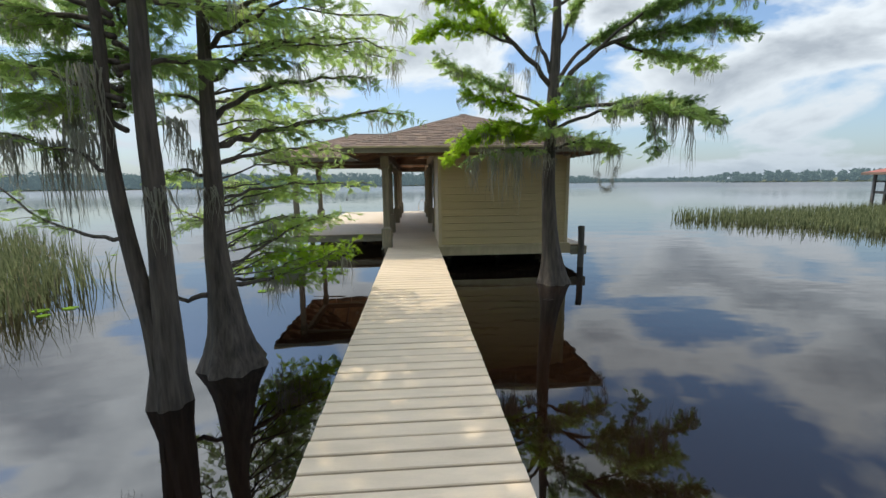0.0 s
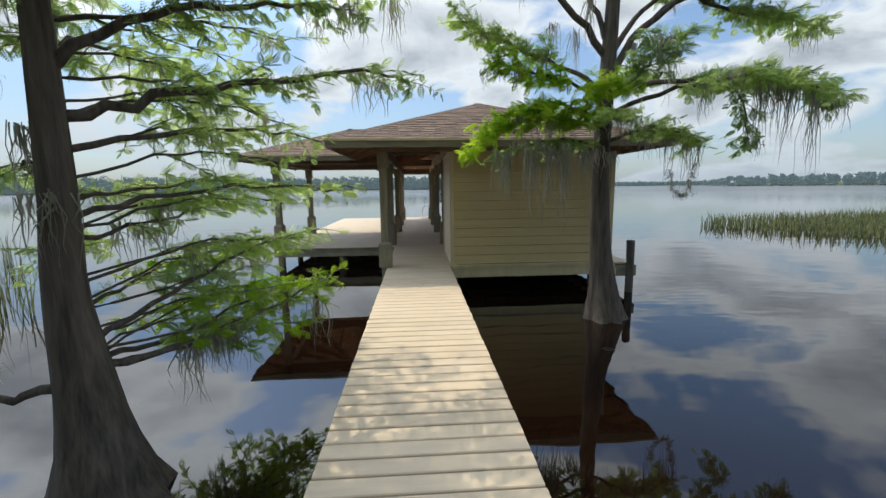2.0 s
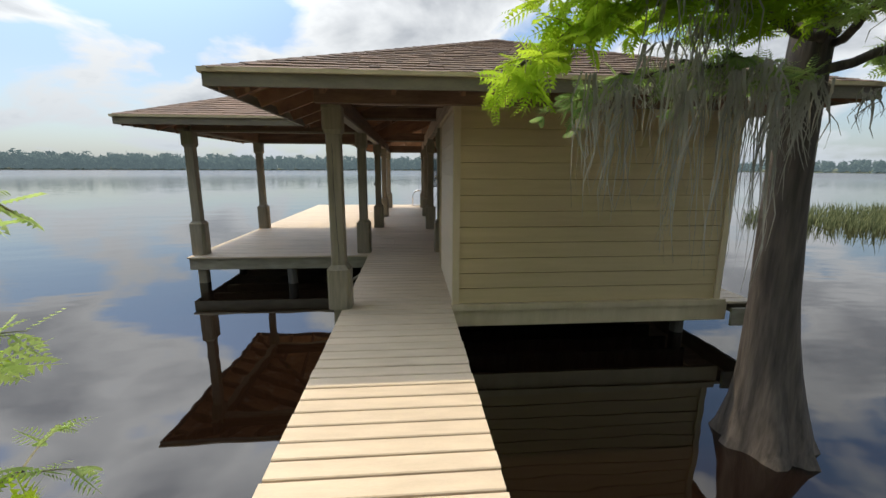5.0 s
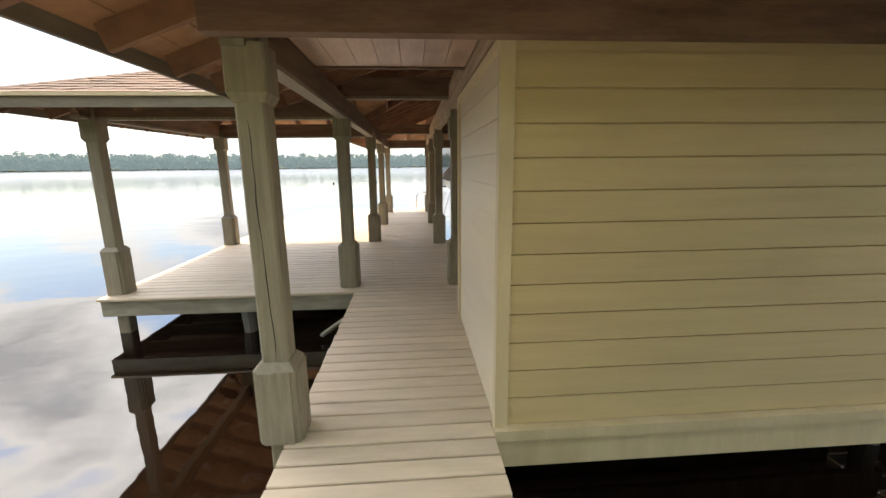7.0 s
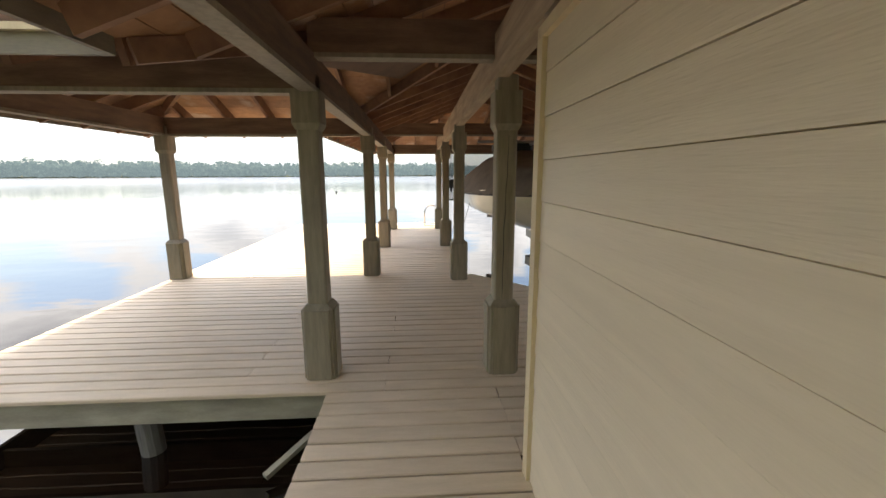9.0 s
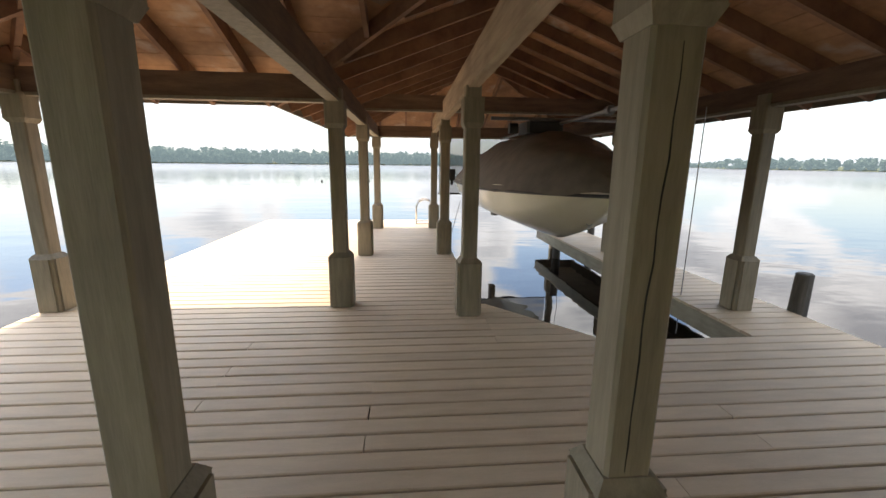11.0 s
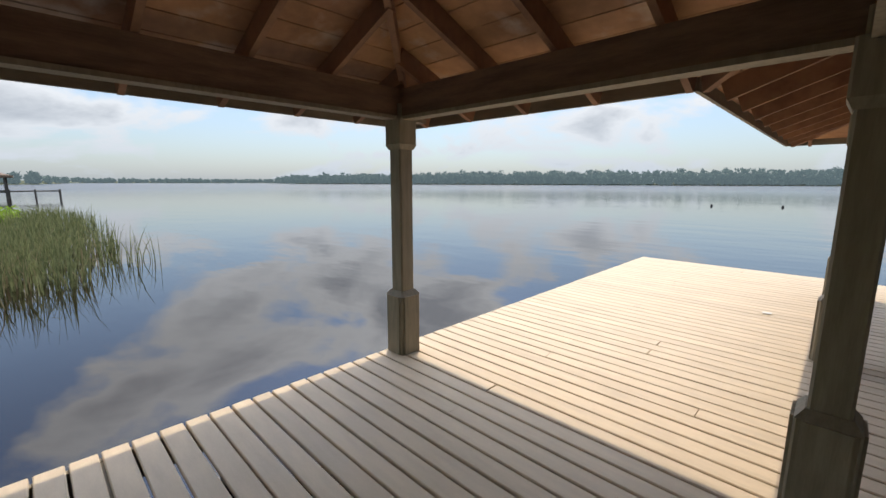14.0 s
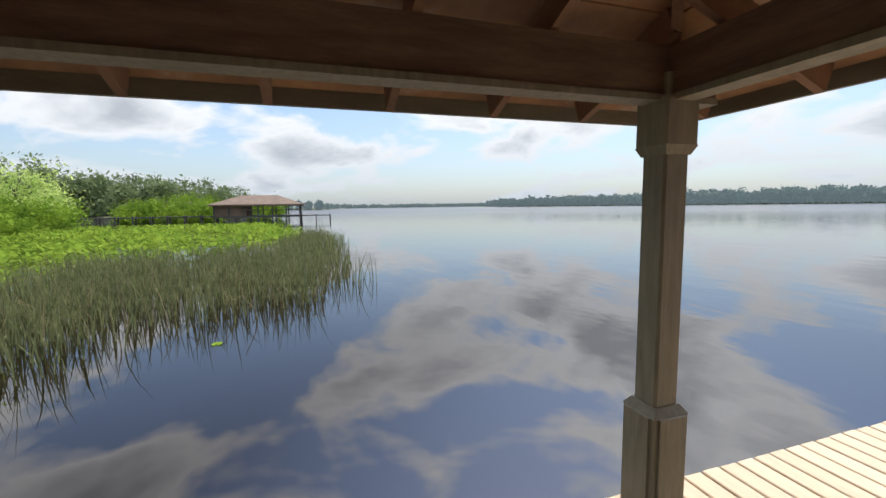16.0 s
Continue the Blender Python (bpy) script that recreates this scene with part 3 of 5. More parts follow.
floor_in = Build().box((HX0 + 0.1, HY0 + 0.1, -0.06), (HX1 - 0.1, HY1 - 0.1, -0.02)).part("floor", M_JOIST)
# unseen joists and cross beams, added to keep the gap underneath black
under = Build()
for y in np.arange(HY0 + 0.3, 16.3, 0.4):
    under.box((HX0 + 0.1, y, -0.3), (HX1 - 0.1, y + 0.05, -0.064 if y < HY1 else -0.21))
under.box((HX0 + 0.05, HY1 - 0.2, -0.5), (HX1 - 0.25, HY1 - 0.1, -0.3)).box((HX0 + 0.05, 16.2, -0.5), (HX1 - 0.25, 16.3, -0.3))
tagged(under.part("floor_joists", M_PILE), "dark weathered joists and pile caps under the store room", "joists", kind="structure")
tagged(floor_in, "plain wooden floor of the store room", "floor", kind="structure")

# ---- deck frame and piles ----
DX0, DX1, DY0, DY1 = -3.74, 0.84, 13.95, 24.4
frame_box = Build()
for lo, hi in (((DX0 + 0.01, DY0 + 0.01, -0.24), (-0.62, DY0 + 0.05, -0.032)), ((DX0 + 0.01, DY0 + 0.05, -0.24), (DX0 + 0.05, DY1 - 0.02, -0.032)), ((DX0 + 0.01, DY1 - 0.06, -0.24), (DX1 - 0.01, DY1 - 0.02, -0.032)),
               ((DX1 - 0.05, 17.6, -0.24), (DX1 - 0.01, DY1 - 0.06, -0.032)),
               ((-0.58, -2.4, -0.23), (-0.54, 13.96, -0.032)), ((0.54, -2.4, -0.23), (0.58, 11.0, -0.032)), ((-0.02, -2.4, -0.2), (0.02, 13.9, -0.032)),
               ((0.9, 16.36, -0.24), (3.1, 16.40, -0.032)), ((3.27, 16.4, -0.24), (3.31, 22.9, -0.032)), ((4.2, 10.85, -0.24), (4.24, 22.9, -0.032)), ((3.27, 22.9, -0.24), (4.24, 22.94, -0.032)),
               ((3.84, 10.82, -0.24), (4.24, 10.85, -0.032))):
    frame_box.box(lo, hi)
for y in np.arange(14.6, 24.2, 0.6):
    frame_box.box((DX0 + 0.06, y, -0.2), (DX1 - 0.06, y + 0.04, -0.034))
for y in np.arange(13.2, 16.3, 0.6):
    frame_box.box((0.7, y, -0.2), (4.18, y + 0.04, -0.034))
frame_box.bar((0.84, 17.5, -0.032), (1.83, 16.4, -0.032), 0.04, 0.2)
tagged(frame_box.part("deck_frame", M_JOIST), "painted rim boards and joists under the deck", "deck frame", kind="structure")


def pile(x, y, top, r, label="round weathered wooden pile standing in the lake", capped=False):
    k = random.Random(int(x * 97 + y * 13))
    pts = [(k.uniform(-0.012, 0.012), k.uniform(-0.012, 0.012), z) for z in np.linspace(-1.8, top, 6)]
    pts[-1] = (pts[-1][0], pts[-1][1], top)
    ob = Build().tube(pts + [(pts[-1][0], pts[-1][1], top + 0.012)], [r * k.uniform(0.95, 1.05) for _ in pts] + [r * 0.8], 12).part("pile", M_PILE, smooth=False)
    ob.location = (x, y, 0)
    return tagged(ob, label, "pile", "piles of the dock")


pile(4.06, 10.72, 0.46, 0.075)
for x, y in ((-3.62, 15.9), (-3.62, 20.2), (-3.62, 24.1), (-2.0, 14.05), (-2.0, 17.4), (-2.0, 20.8), (-2.0, 24.1), (0.7, 24.1), (1.0, 12.3), (2.3, 12.3), (3.6, 11.4),
             (1.9, 16.2), (0.0, 2.0), (0.0, 5.5), (0.0, 9.0)):
    pile(x, y, -0.24, 0.08)
for x, y in ((3.42, 19.4), (3.42, 21.9), (4.34, 19.5), (4.34, 22.2), (4.34, 17.0)):
    pile(x, y, 0.42 if x > 4 else 0.36, 0.085)

# ---- boat on its lift ----
BX, BOW, STERN = 2.14, 16.6, 22.3


def boat():
    root = empty("boat", BX, BOW, 0)
    tagged(root, "cream fibreglass motorboat under a taupe canvas cover, hanging on a lift", "boat")
    hull, cover = Build(), Build()
    n, m = 40, 23
    for i in range(n):
        s = i / (n - 1)
        y = (STERN - BOW) * s
        half = 1.0 * (1 - (1 - min(s / 0.55, 1)) ** 2.7) + 0.03
        keel = 0.55 + 0.7 * max(0, 1 - s / 0.36) ** 1.7
        sheer = 1.34 - 0.1 * min(s * 1.6, 1)
        chine = keel + (sheer - keel) * 0.42
        for j in range(m):
            a = j / (m - 1) * 2 - 1
            b = abs(a)
            if b < 0.55:
                x, z = half * 0.84 * (b / 0.55), keel + (chine - keel) * (b / 0.55) ** 1.15
            else:
                q = (b - 0.55) / 0.45
                x, z = half * (0.84 + 0.16 * q ** 0.7), chine + (sheer - chine) * q
            hull.v.append((math.copysign(x, a), y + 0.35 * (1 - q if b >= 0.55 else 1) * max(0, 1 - s / 0.4), z))
        top = 1.42 + 0.56 * min(max((s - 0.02) / 0.34, 0), 1) ** 0.75 - 0.22 * max(0, (s - 0.72) / 0.28)
        for j in range(m):
            a = j / (m - 1) * 2 - 1
            sag = 0.06 * noise.noise((a * 2.3, y * 1.9, 1.0)) + 0.03 * math.sin(y * 3.4 + a * 2) * (1 - abs(a)) + 0.03 * noise.noise((a * 6, y * 2.5, 4.0))
            z = sheer - 0.07 + (top - sheer + 0.07) * (1 - abs(a) ** 2.6) + sag
            cover.v.append((a * (half + 0.045), y - 0.06 * max(0, 1 - s * 6), z))
    for i in range(n - 1):
        for j in range(m - 1):
            q = (i * m + j, i * m + j + 1, (i + 1) * m + j + 1, (i + 1) * m + j)
            hull.f.append(q)
            cover.f.append(q)
    hull.f.append(tuple((n - 1) * m + j for j in range(m)))
    cover.f.append(tuple((n - 1) * m + j for j in range(m)))
    cover.f.append(tuple(range(m)))
    hull.part("hull", M_HULL, root, True)
    cover.part("cover", M_CANVAS, root, True)
    for sx in (-1, 1):
        pts, rad = [], []
        for i in range(n):
            s = i / (n - 1)
            half = 1.0 * (1 - (1 - min(s / 0.55, 1)) ** 2.7) + 0.05
            pts.append((sx * half, (STERN - BOW) * s, 1.265 - 0.1 * min(s * 1.6, 1)))
            rad.append(0.018)
        Build().tube(pts, rad, 6).part("rub_rail", M_BLACK, root)
    eye = Build().tube([(0.035 * math.cos(a), 0.98, 0.9 + 0.035 * math.sin(a)) for a in np.linspace(0, 6.28, 12)], [0.007] * 12, 6)
    eye.part("bow_eye", M_GALV, root)
    motor = Build().box((-0.2, 5.95, 0.95), (0.2, 6.4, 1.65), chamfer=0.06).box((-0.07, 6.05, 0.35), (0.07, 6.3, 0.95), chamfer=0.03)
    motor.part("outboard_motor", M_CANVAS, root)
    return root


boat()
lift_rig = empty("boat_lift", BX, 19, 0)
tagged(lift_rig, "galvanised boat lift with motor, drive pipe, cables and bunks", "boat lift")
b = Build()
b.tube([(0.05, -2.6, 2.12), (0.05, 3.6, 2.12)], [0.024] * 2, 10).tube([(-0.95, -0.2, 2.16), (1.4, -0.2, 2.16)], [0.024] * 2, 10)
for y in (-2.4, -2.0, -1.6):
    b.tube([(0.05, y, 2.12), (0.05, y + 0.09, 2.12)], [0.05] * 2, 12)
b.part("drive_pipe", M_GALV, lift_rig)
Build().box((-0.42, -0.15, 1.98), (0.1, 0.35, 2.14), chamfer=0.03).tube([(-0.5, 0.1, 2.06), (-0.62, 0.1, 2.06)], [0.075] * 2, 12).part("motor", M_BLACK, lift_rig)
for x, y in ((-1.22, 2.6), (1.25, -1.4), (1.25, 2.6)):
    Build().tube([(x, y, 2.2), (x, y, -0.5)], [0.006] * 2, 5).part("cable", M_GALV, lift_rig)
for a, c in (((-0.92, 1.13, 0.94), (-1.36, 0.12, -0.1)), ((-0.92, 3.1, 0.75), (-1.36, 1.33, 0.1))):
    Build().tube([a, c], [0.006] * 2, 5).part("rope", M_BLACK, lift_rig)
chain = Build().box((0.035, -2.125, 1.82), (0.065, -2.085, 2.16))
for i in range(7):
    chain.tube([(0.05 + 0.018 * math.cos(a) * (i % 2), -2.1 + 0.018 * math.cos(a) * ((i + 1) % 2), 1.8 - i * 0.05 + 0.03 * math.sin(a)) for a in np.linspace(0, 6.28, 9)], [0.006] * 9, 5)
chain.tube([(0.05 + 0.03 * math.cos(a), -2.1, 1.42 + 0.045 * math.sin(a)) for a in np.linspace(0, 6.28, 12)], [0.009] * 12, 6)
chain.part("chain", M_GALV, lift_rig)

# ---- swim ladder ----
ladder = empty("ladder", 0.8, 23.85, 0)
tagged(ladder, "bright tubular steel swim ladder at the deck's edge", "ladder")
for dy in (-0.24, 0.24):
    arch = [(-0.53, dy, 0.0), (-0.53, dy, 0.42)] + [(-0.31 - 0.22 * math.cos(a), dy, 0.42 + 0.22 * math.sin(a)) for a in np.linspace(0.2, math.pi, 9)] + [(-0.09, dy, 0.3), (-0.09, dy, 0.0)]
    Build().tube(arch, [0.019] * len(arch), 10).part("rail", M_STEEL, ladder, True)
for dy in (-0.24, 0.24):
    Build().tube([(-0.53, dy, 0.03), (0.05, dy, 0.03), (0.13, dy, -0.05), (0.14, dy, -1.1)], [0.019] * 4, 8).part("stile", M_STEEL, ladder)
for z in (-0.3, -0.55, -0.8):
    Build().tube([(0.14, -0.24, z), (0.14, 0.24, z)], [0.017] * 2, 8).part("rung", M_STEEL, ladder)

shade_screen = empty("roller_shade", QX, 23.0, 0)
tagged(shade_screen, "dark see-through roller shade hanging across the boat slip", "shade")
Build().box((0.12, -0.004, 0.86), (RX - QX - 0.12, 0.004, 2.16)).part("screen", M_SHADE, shade_screen)
Build().box((0.1, -0.02, 0.82), (RX - QX - 0.1, 0.02, 0.862)).part("bottom_rail", M_BLACK, shade_screen)

meter = Build().box((-0.05, -0.12, 0.98), (0.05, 0.02, 1.16), chamfer=0.01).box((-0.02, -0.05, 0.9), (0.02, -0.01, 0.98)).part("switch_box", M_BLACK)
meter.location = (QX + 0.12, 20.08, 0.3)
tagged(meter, "small dark electric switch box on a post", "switch box")
paper = Build().add([(0, 0, 0), (0.16, 0.02, 0), (0.17, 0.1, 0.008), (0.02, 0.09, 0.004)], [(0, 1, 2, 3)]).add([(0, 0, 0.003), (0.16, 0.02, 0.003), (0.17, 0.1, 0.011), (0.02, 0.09, 0.007)], [(0, 1, 2, 3)]).part("paper_scrap", M_WHITE)
paper.location = (-1.3, 21.3, 0.012)
paper.scale = (0.6, 0.6, 1)
tagged(paper, "small white scrap lying on the sunlit deck", "scrap")

# ---- trees ----
FROND = []
for i in range(7):
    y = 0.008 + i * 0.013
    s = (0.018, 0.027, 0.032, 0.031, 0.028, 0.023, 0.017)[i]
    for side in (-1, 1):
        FROND.append([(0, y, 0), (side * s, y + s * 0.45, -0.005), (side * s * 0.55, y - s * 0.12, 0.004)])
FROND.append([(-0.004, 0, 0), (0.004, 0, 0), (0, 0.115, -0.004)])
FROND = np.array(FROND)


def frames_along(dirs, rng_np, droop):
    """Turning matrices whose y axis follows each direction, drooping and rolled a little."""
    d = dirs + rng_np.normal(0, 0.55, dirs.shape)
    d[:, 2] -= droop
    d /= np.linalg.norm(d, axis=1)[:, None]
    upw = np.tile([0.0, 0.0, 1.0], (len(d), 1)) + rng_np.normal(0, 0.45, d.shape)
    x = np.cross(d, upw)
    x /= np.linalg.norm(x, axis=1)[:, None]
    z = np.cross(x, d)
    return np.stack([x, d, z], axis=2)


def curve_points(points, n):
    """A smooth line through a few points."""
    p = np.array(points, float)
    t = np.linspace(0, len(p) - 1, n)
    out = []
    for a in t:
        i = min(int(a), len(p) - 2)
        f = a - i
        p0, p1, p2, p3 = p[max(i - 1, 0)], p[i], p[i + 1], p[min(i + 2, len(p) - 1)]
        out.append(0.5 * (2 * p1 + (p2 - p0) * f + (2 * p0 - 5 * p1 + 4 * p2 - p3) * f * f + (3 * p1 - p0 - 3 * p2 + p3) * f ** 3))
    return np.array(out)


class Cypress:
    """A bald cypress: fluted trunk, limbs, drooping twigs with feathery fronds, hanging moss."""

    def __init__(self, name, label, seed, x, y):
        self.rng = np.random.default_rng(seed)
        self.root = tagged(empty(name, x, y, WATER), label, "tree", "cypress trees")
        self.off = np.array([x, y, WATER])
        self.limbs, self.twigs = Build(), Build()
        self.leaves = {}
        self.moss_quads = []

    def stem(self, points, radii, flare=0.0, seed=0.0):
        pts = curve_points(points, 26) - self.off
        base = pts[0][2]
        rad = np.interp(np.linspace(0, 1, 26), np.linspace(0, 1, len(radii)), radii)
        rad = rad + flare * np.exp(-(pts[:, 2] - base) / 0.42)

        def flutes(i, a):
            low = math.exp(-(pts[i][2] - base) / 0.7)
            return 1 + (0.06 + 0.2 * low) * math.sin(7 * a + seed + 0.6 * math.sin(3 * a)) * (0.35 + low) + 0.05 * noise.noise((math.cos(a) * 2, math.sin(a) * 2, pts[i][2] * 3 + seed))
        Build().tube(pts, rad, 28, flutes).part("trunk", M_BARK, self.root, True)

    def limb(self, points, r0, mat, twig=0.55, density=1.0, bare=0.2, droop=0.25, moss=0.0, fronds=1.0, size=1.0):
        n = max(10, int(4 * len(points)))
        pts = curve_points(points, n)
        pts[1:-1] += self.rng.normal(0, 0.015, pts[1:-1].shape)
        self.limbs.tube(pts - self.off, np.linspace(r0, 0.006, n), 7)
        seg = np.linalg.norm(np.diff(pts, axis=0), axis=1)
        total = seg.sum()
        dist = np.concatenate([[0], np.cumsum(seg)])
        places, ways = [], []
        count = int(total / 0.07 * density)
        for k in range(count):
            s = bare + (1 - bare) * (k + self.rng.random()) / count
            p = np.array([np.interp(s * total, dist, pts[:, c]) for c in range(3)])
            q = np.array([np.interp(min(s * total + 0.1, total), dist, pts[:, c]) for c in range(3)])
            d = (q - p) / (np.linalg.norm(q - p) + 1e-6)
            side = np.cross(d, [0, 0, 1])
            side /= np.linalg.norm(side) + 1e-6
            w = d * 0.7 + side * (1 if k % 2 else -1) * self.rng.uniform(0.5, 1.0) + np.array([0, 0, self.rng.uniform(-0.35, 0.4)])
            w /= np.linalg.norm(w)
            length = twig * self.rng.uniform(0.3, 1.1) * (1 - 0.45 * s)
            a = np.linspace(0, 1, 6)[:, None]
            line = p + w * length * a + np.array([0, 0, -droop * length]) * a ** 2
            self.twigs.tube(line - self.off, np.linspace(0.0055, 0.0015, 6), 3, cap=False)
            m = max(3, int(length / 0.032 * fronds))
            u = self.rng.uniform(0.12, 1.0, m)[:, None]
            places.append(p + w * length * u + np.array([0, 0, -droop * length]) * u ** 2)
            turn = side * np.where(self.rng.random((m, 1)) < 0.5, -0.75, 0.75)
            ways.append(w * 0.8 + turn)
            if moss and self.rng.random() < moss:
                self.hang(line[self.rng.integers(2, 6)], self.rng.uniform(0.15, 0.55))
        if places:
            places, ways = np.concatenate(places), np.concatenate(ways)
            mats = frames_along(ways, self.rng, droop)
            scale = self.rng.uniform(0.7, 1.3, len(places)) * size * 1.02
            tri = np.einsum("nij,fkj->nfki", mats, FROND) * scale[:, None, None, None] + (places - self.off)[:, None, None, :]
            self.leaves.setdefault(mat.name, (mat, []))[1].append(tri.reshape(-1, 3, 3))

    def hang(self, at, length, width=0.05, strands=22):
        """A tuft of moss: many thin drooping strands."""
        at = np.array(at) - self.off
        for _ in range(strands):
            p = at + self.rng.normal(0, width, 3) * [1, 1, 0.3]
            l = length * self.rng.uniform(0.3, 1.0)
            side = self.rng.normal(0, 1, 3) * [1, 1, 0]
            side = side / np.linalg.norm(side) * self.rng.uniform(0.004, 0.009)
            last = p
            for j in range(4):
                nxt = last + np.array([self.rng.normal(0, 0.022), self.rng.normal(0, 0.022), -l / 4])
                w0, w1 = side * (1 - j * 0.22), side * (1 - (j + 1) * 0.22)
                self.moss_quads.append([last - w0, last + w0, nxt + w1, nxt - w1])
                last = nxt

    def done(self):
        self.limbs.part("limb", M_BARK, self.root, True)
        if self.twigs.v:
            tagged(self.twigs.part("twigs", M_TWIG, self.root), kind="stuff")
        for mat, lists in self.leaves.values():
            tagged(soup("leaves", np.concatenate(lists), 3, mat, self.root), kind="stuff")
        if self.moss_quads:
            tagged(soup("moss", np.array(self.moss_quads), 4, M_MOSS, self.root), "grey hanging moss", kind="stuff")


def crown(tree, x, y, low, high, count, reach, mat, skip=None, moss=0.02, density=0.55, fronds=0.7, size=1.25):
    """Limbs all round the upper stem."""
    for i in range(count):
        z = low + (high - low) * (i + tree.rng.random()) / count
        a = i * 2.4 + tree.rng.uniform(-0.5, 0.5)
        if skip and skip(a % (2 * math.pi), z):
            continue
        r = reach * tree.rng.uniform(0.6, 1.1) * (1 - 0.55 * (z - low) / (high - low))
        tip = (x + r * math.cos(a), y + r * math.sin(a), z + r * tree.rng.uniform(0.0, 0.35))
        mid = (x + r * 0.5 * math.cos(a + 0.1), y + r * 0.5 * math.sin(a + 0.1), z + r * 0.22)
        tree.limb([(x, y, z), mid, tip], 0.035, mat, 0.7, density, 0.2, 0.3, moss, fronds, size)


pair = Cypress("cypress_tree", "twin-stemmed cypress standing in the water, hung with moss", 11, -2.33, 5.0)
pair.stem([(-2.33, 5.0, -0.95), (-2.31, 5.0, -0.3), (-2.27, 5.0, 0.12), (-2.25, 5.0, 0.76), (-2.23, 5.0, 1.52), (-2.23, 5.0, 2.24), (-2.2, 5.02, 3.1), (-2.15, 5.1, 5.5), (-2.1, 5.2, 8.5)], [0.15, 0.125, 0.105, 0.088, 0.08, 0.07, 0.045, 0.02], 0.1, 1.0)
pair.stem([(-2.34, 4.98, -0.5), (-2.38, 4.98, 0.2), (-2.47, 5.0, 0.77), (-2.53, 5.0, 1.28), (-2.56, 5.0, 1.77), (-2.55, 5.0, 2.3), (-2.5, 4.95, 3.1), (-2.6, 4.8, 5.5)], [0.09, 0.075, 0.066, 0.06, 0.053, 0.045, 0.03], 0.0, 2.0)
pair.limb([(-2.5, 5.0, 1.05), (-3.1, 5.3, 1.08), (-3.8, 5.6, 1.3), (-4.6, 5.9, 1.75)], 0.022, M_LEAF, 0.5, 0.45, 0.35, 0.3, 0.12)
pair.limb([(-2.55, 5.0, 1.6), (-3.2, 5.2, 1.9), (-4.2, 5.3, 2.1)], 0.022, M_LEAF, 0.55, 0.5, 0.3, 0.3, 0.2)
for z, dx, dy, dz in ((2.0, -1.6, 1.2, 0.5), (2.25, -1.7, 0.2, 0.45), (2.45, -1.0, 1.5, 0.5), (2.5, 1.1, 0.9, 0.3), (2.75, -1.8, 0.9, 0.4), (2.9, -1.4, -0.4, 0.5), (3.1, -0.6, 1.7, 0.4), (3.0, 0.9, -0.2, 0.35), (3.3, -1.9, 1.5, 0.3)):
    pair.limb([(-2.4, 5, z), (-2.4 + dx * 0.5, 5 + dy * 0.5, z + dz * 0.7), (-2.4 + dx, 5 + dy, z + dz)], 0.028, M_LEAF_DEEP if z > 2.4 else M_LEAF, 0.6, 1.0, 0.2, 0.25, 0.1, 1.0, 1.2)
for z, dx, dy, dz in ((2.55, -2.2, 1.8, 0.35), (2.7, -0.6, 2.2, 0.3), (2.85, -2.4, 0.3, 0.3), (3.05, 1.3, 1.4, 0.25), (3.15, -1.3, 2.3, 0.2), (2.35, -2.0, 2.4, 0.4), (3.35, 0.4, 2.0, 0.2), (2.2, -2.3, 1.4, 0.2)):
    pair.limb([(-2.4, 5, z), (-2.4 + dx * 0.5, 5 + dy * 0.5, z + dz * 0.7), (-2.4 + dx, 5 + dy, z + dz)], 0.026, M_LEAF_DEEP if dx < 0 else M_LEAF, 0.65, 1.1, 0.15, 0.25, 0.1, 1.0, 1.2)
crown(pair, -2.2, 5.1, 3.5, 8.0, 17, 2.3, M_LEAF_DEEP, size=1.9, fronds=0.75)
for p, l in (((-2.62, 4.9, 2.5), 0.9), ((-2.9, 5.2, 2.0), 0.8), ((-3.25, 5.3, 1.95), 1.0), ((-2.2, 4.95, 1.5), 0.6), ((-3.2, 5.5, 2.2), 1.1), ((-2.05, 5.1, 2.1), 0.5), ((-3.6, 5.3, 2.0), 0.7)):
    pair.hang(p, l, 0.055, 60)
pair.done()

near = Cypress("cypress_tree", "cypress with a fluted flaring base and low feathery branches", 12, -2.07, 5.8)
near.stem([(-2.07, 5.8, -1.0), (-2.08, 5.8, -0.3), (-2.11, 5.8, 0.33), (-2.14, 5.8, 0.91), (-2.1, 5.8, 1.52), (-2.08, 5.8, 2.28), (-2.05, 5.8, 3.05), (-2.0, 5.9, 5.5), (-1.95, 6.0, 8.5)], [0.155, 0.15, 0.13, 0.105, 0.09, 0.075, 0.06, 0.04, 0.015], 0.58, 3.0)
near.limb([(-2.1, 5.8, 0.42), (-1.75, 6.3, 0.38), (-1.3, 6.9, 0.5), (-0.95, 7.5, 0.62)], 0.03, M_LEAF_LIT, 0.55, 1.2, 0.25, 0.25, 0.03)
near.limb([(-2.1, 5.8, 0.55), (-1.9, 6.4, 0.75), (-1.5, 7.1, 1.0), (-1.05, 7.6, 1.1)], 0.024, M_LEAF, 0.5, 0.9, 0.25, 0.2, 0.02)
near.limb([(-2.1, 5.8, 0.45), (-2.0, 6.6, 0.35), (-1.6, 7.4, 0.45), (-1.2, 8.0, 0.5)], 0.024, M_LEAF, 0.5, 1.0, 0.25, 0.25, 0.06)
near.limb([(-2.1, 5.8, 1.35), (-1.8, 6.3, 1.5), (-1.3, 7.0, 1.55), (-0.65, 7.4, 1.52)], 0.022, M_LEAF, 0.4, 0.9, 0.3, 0.2, 0.04)
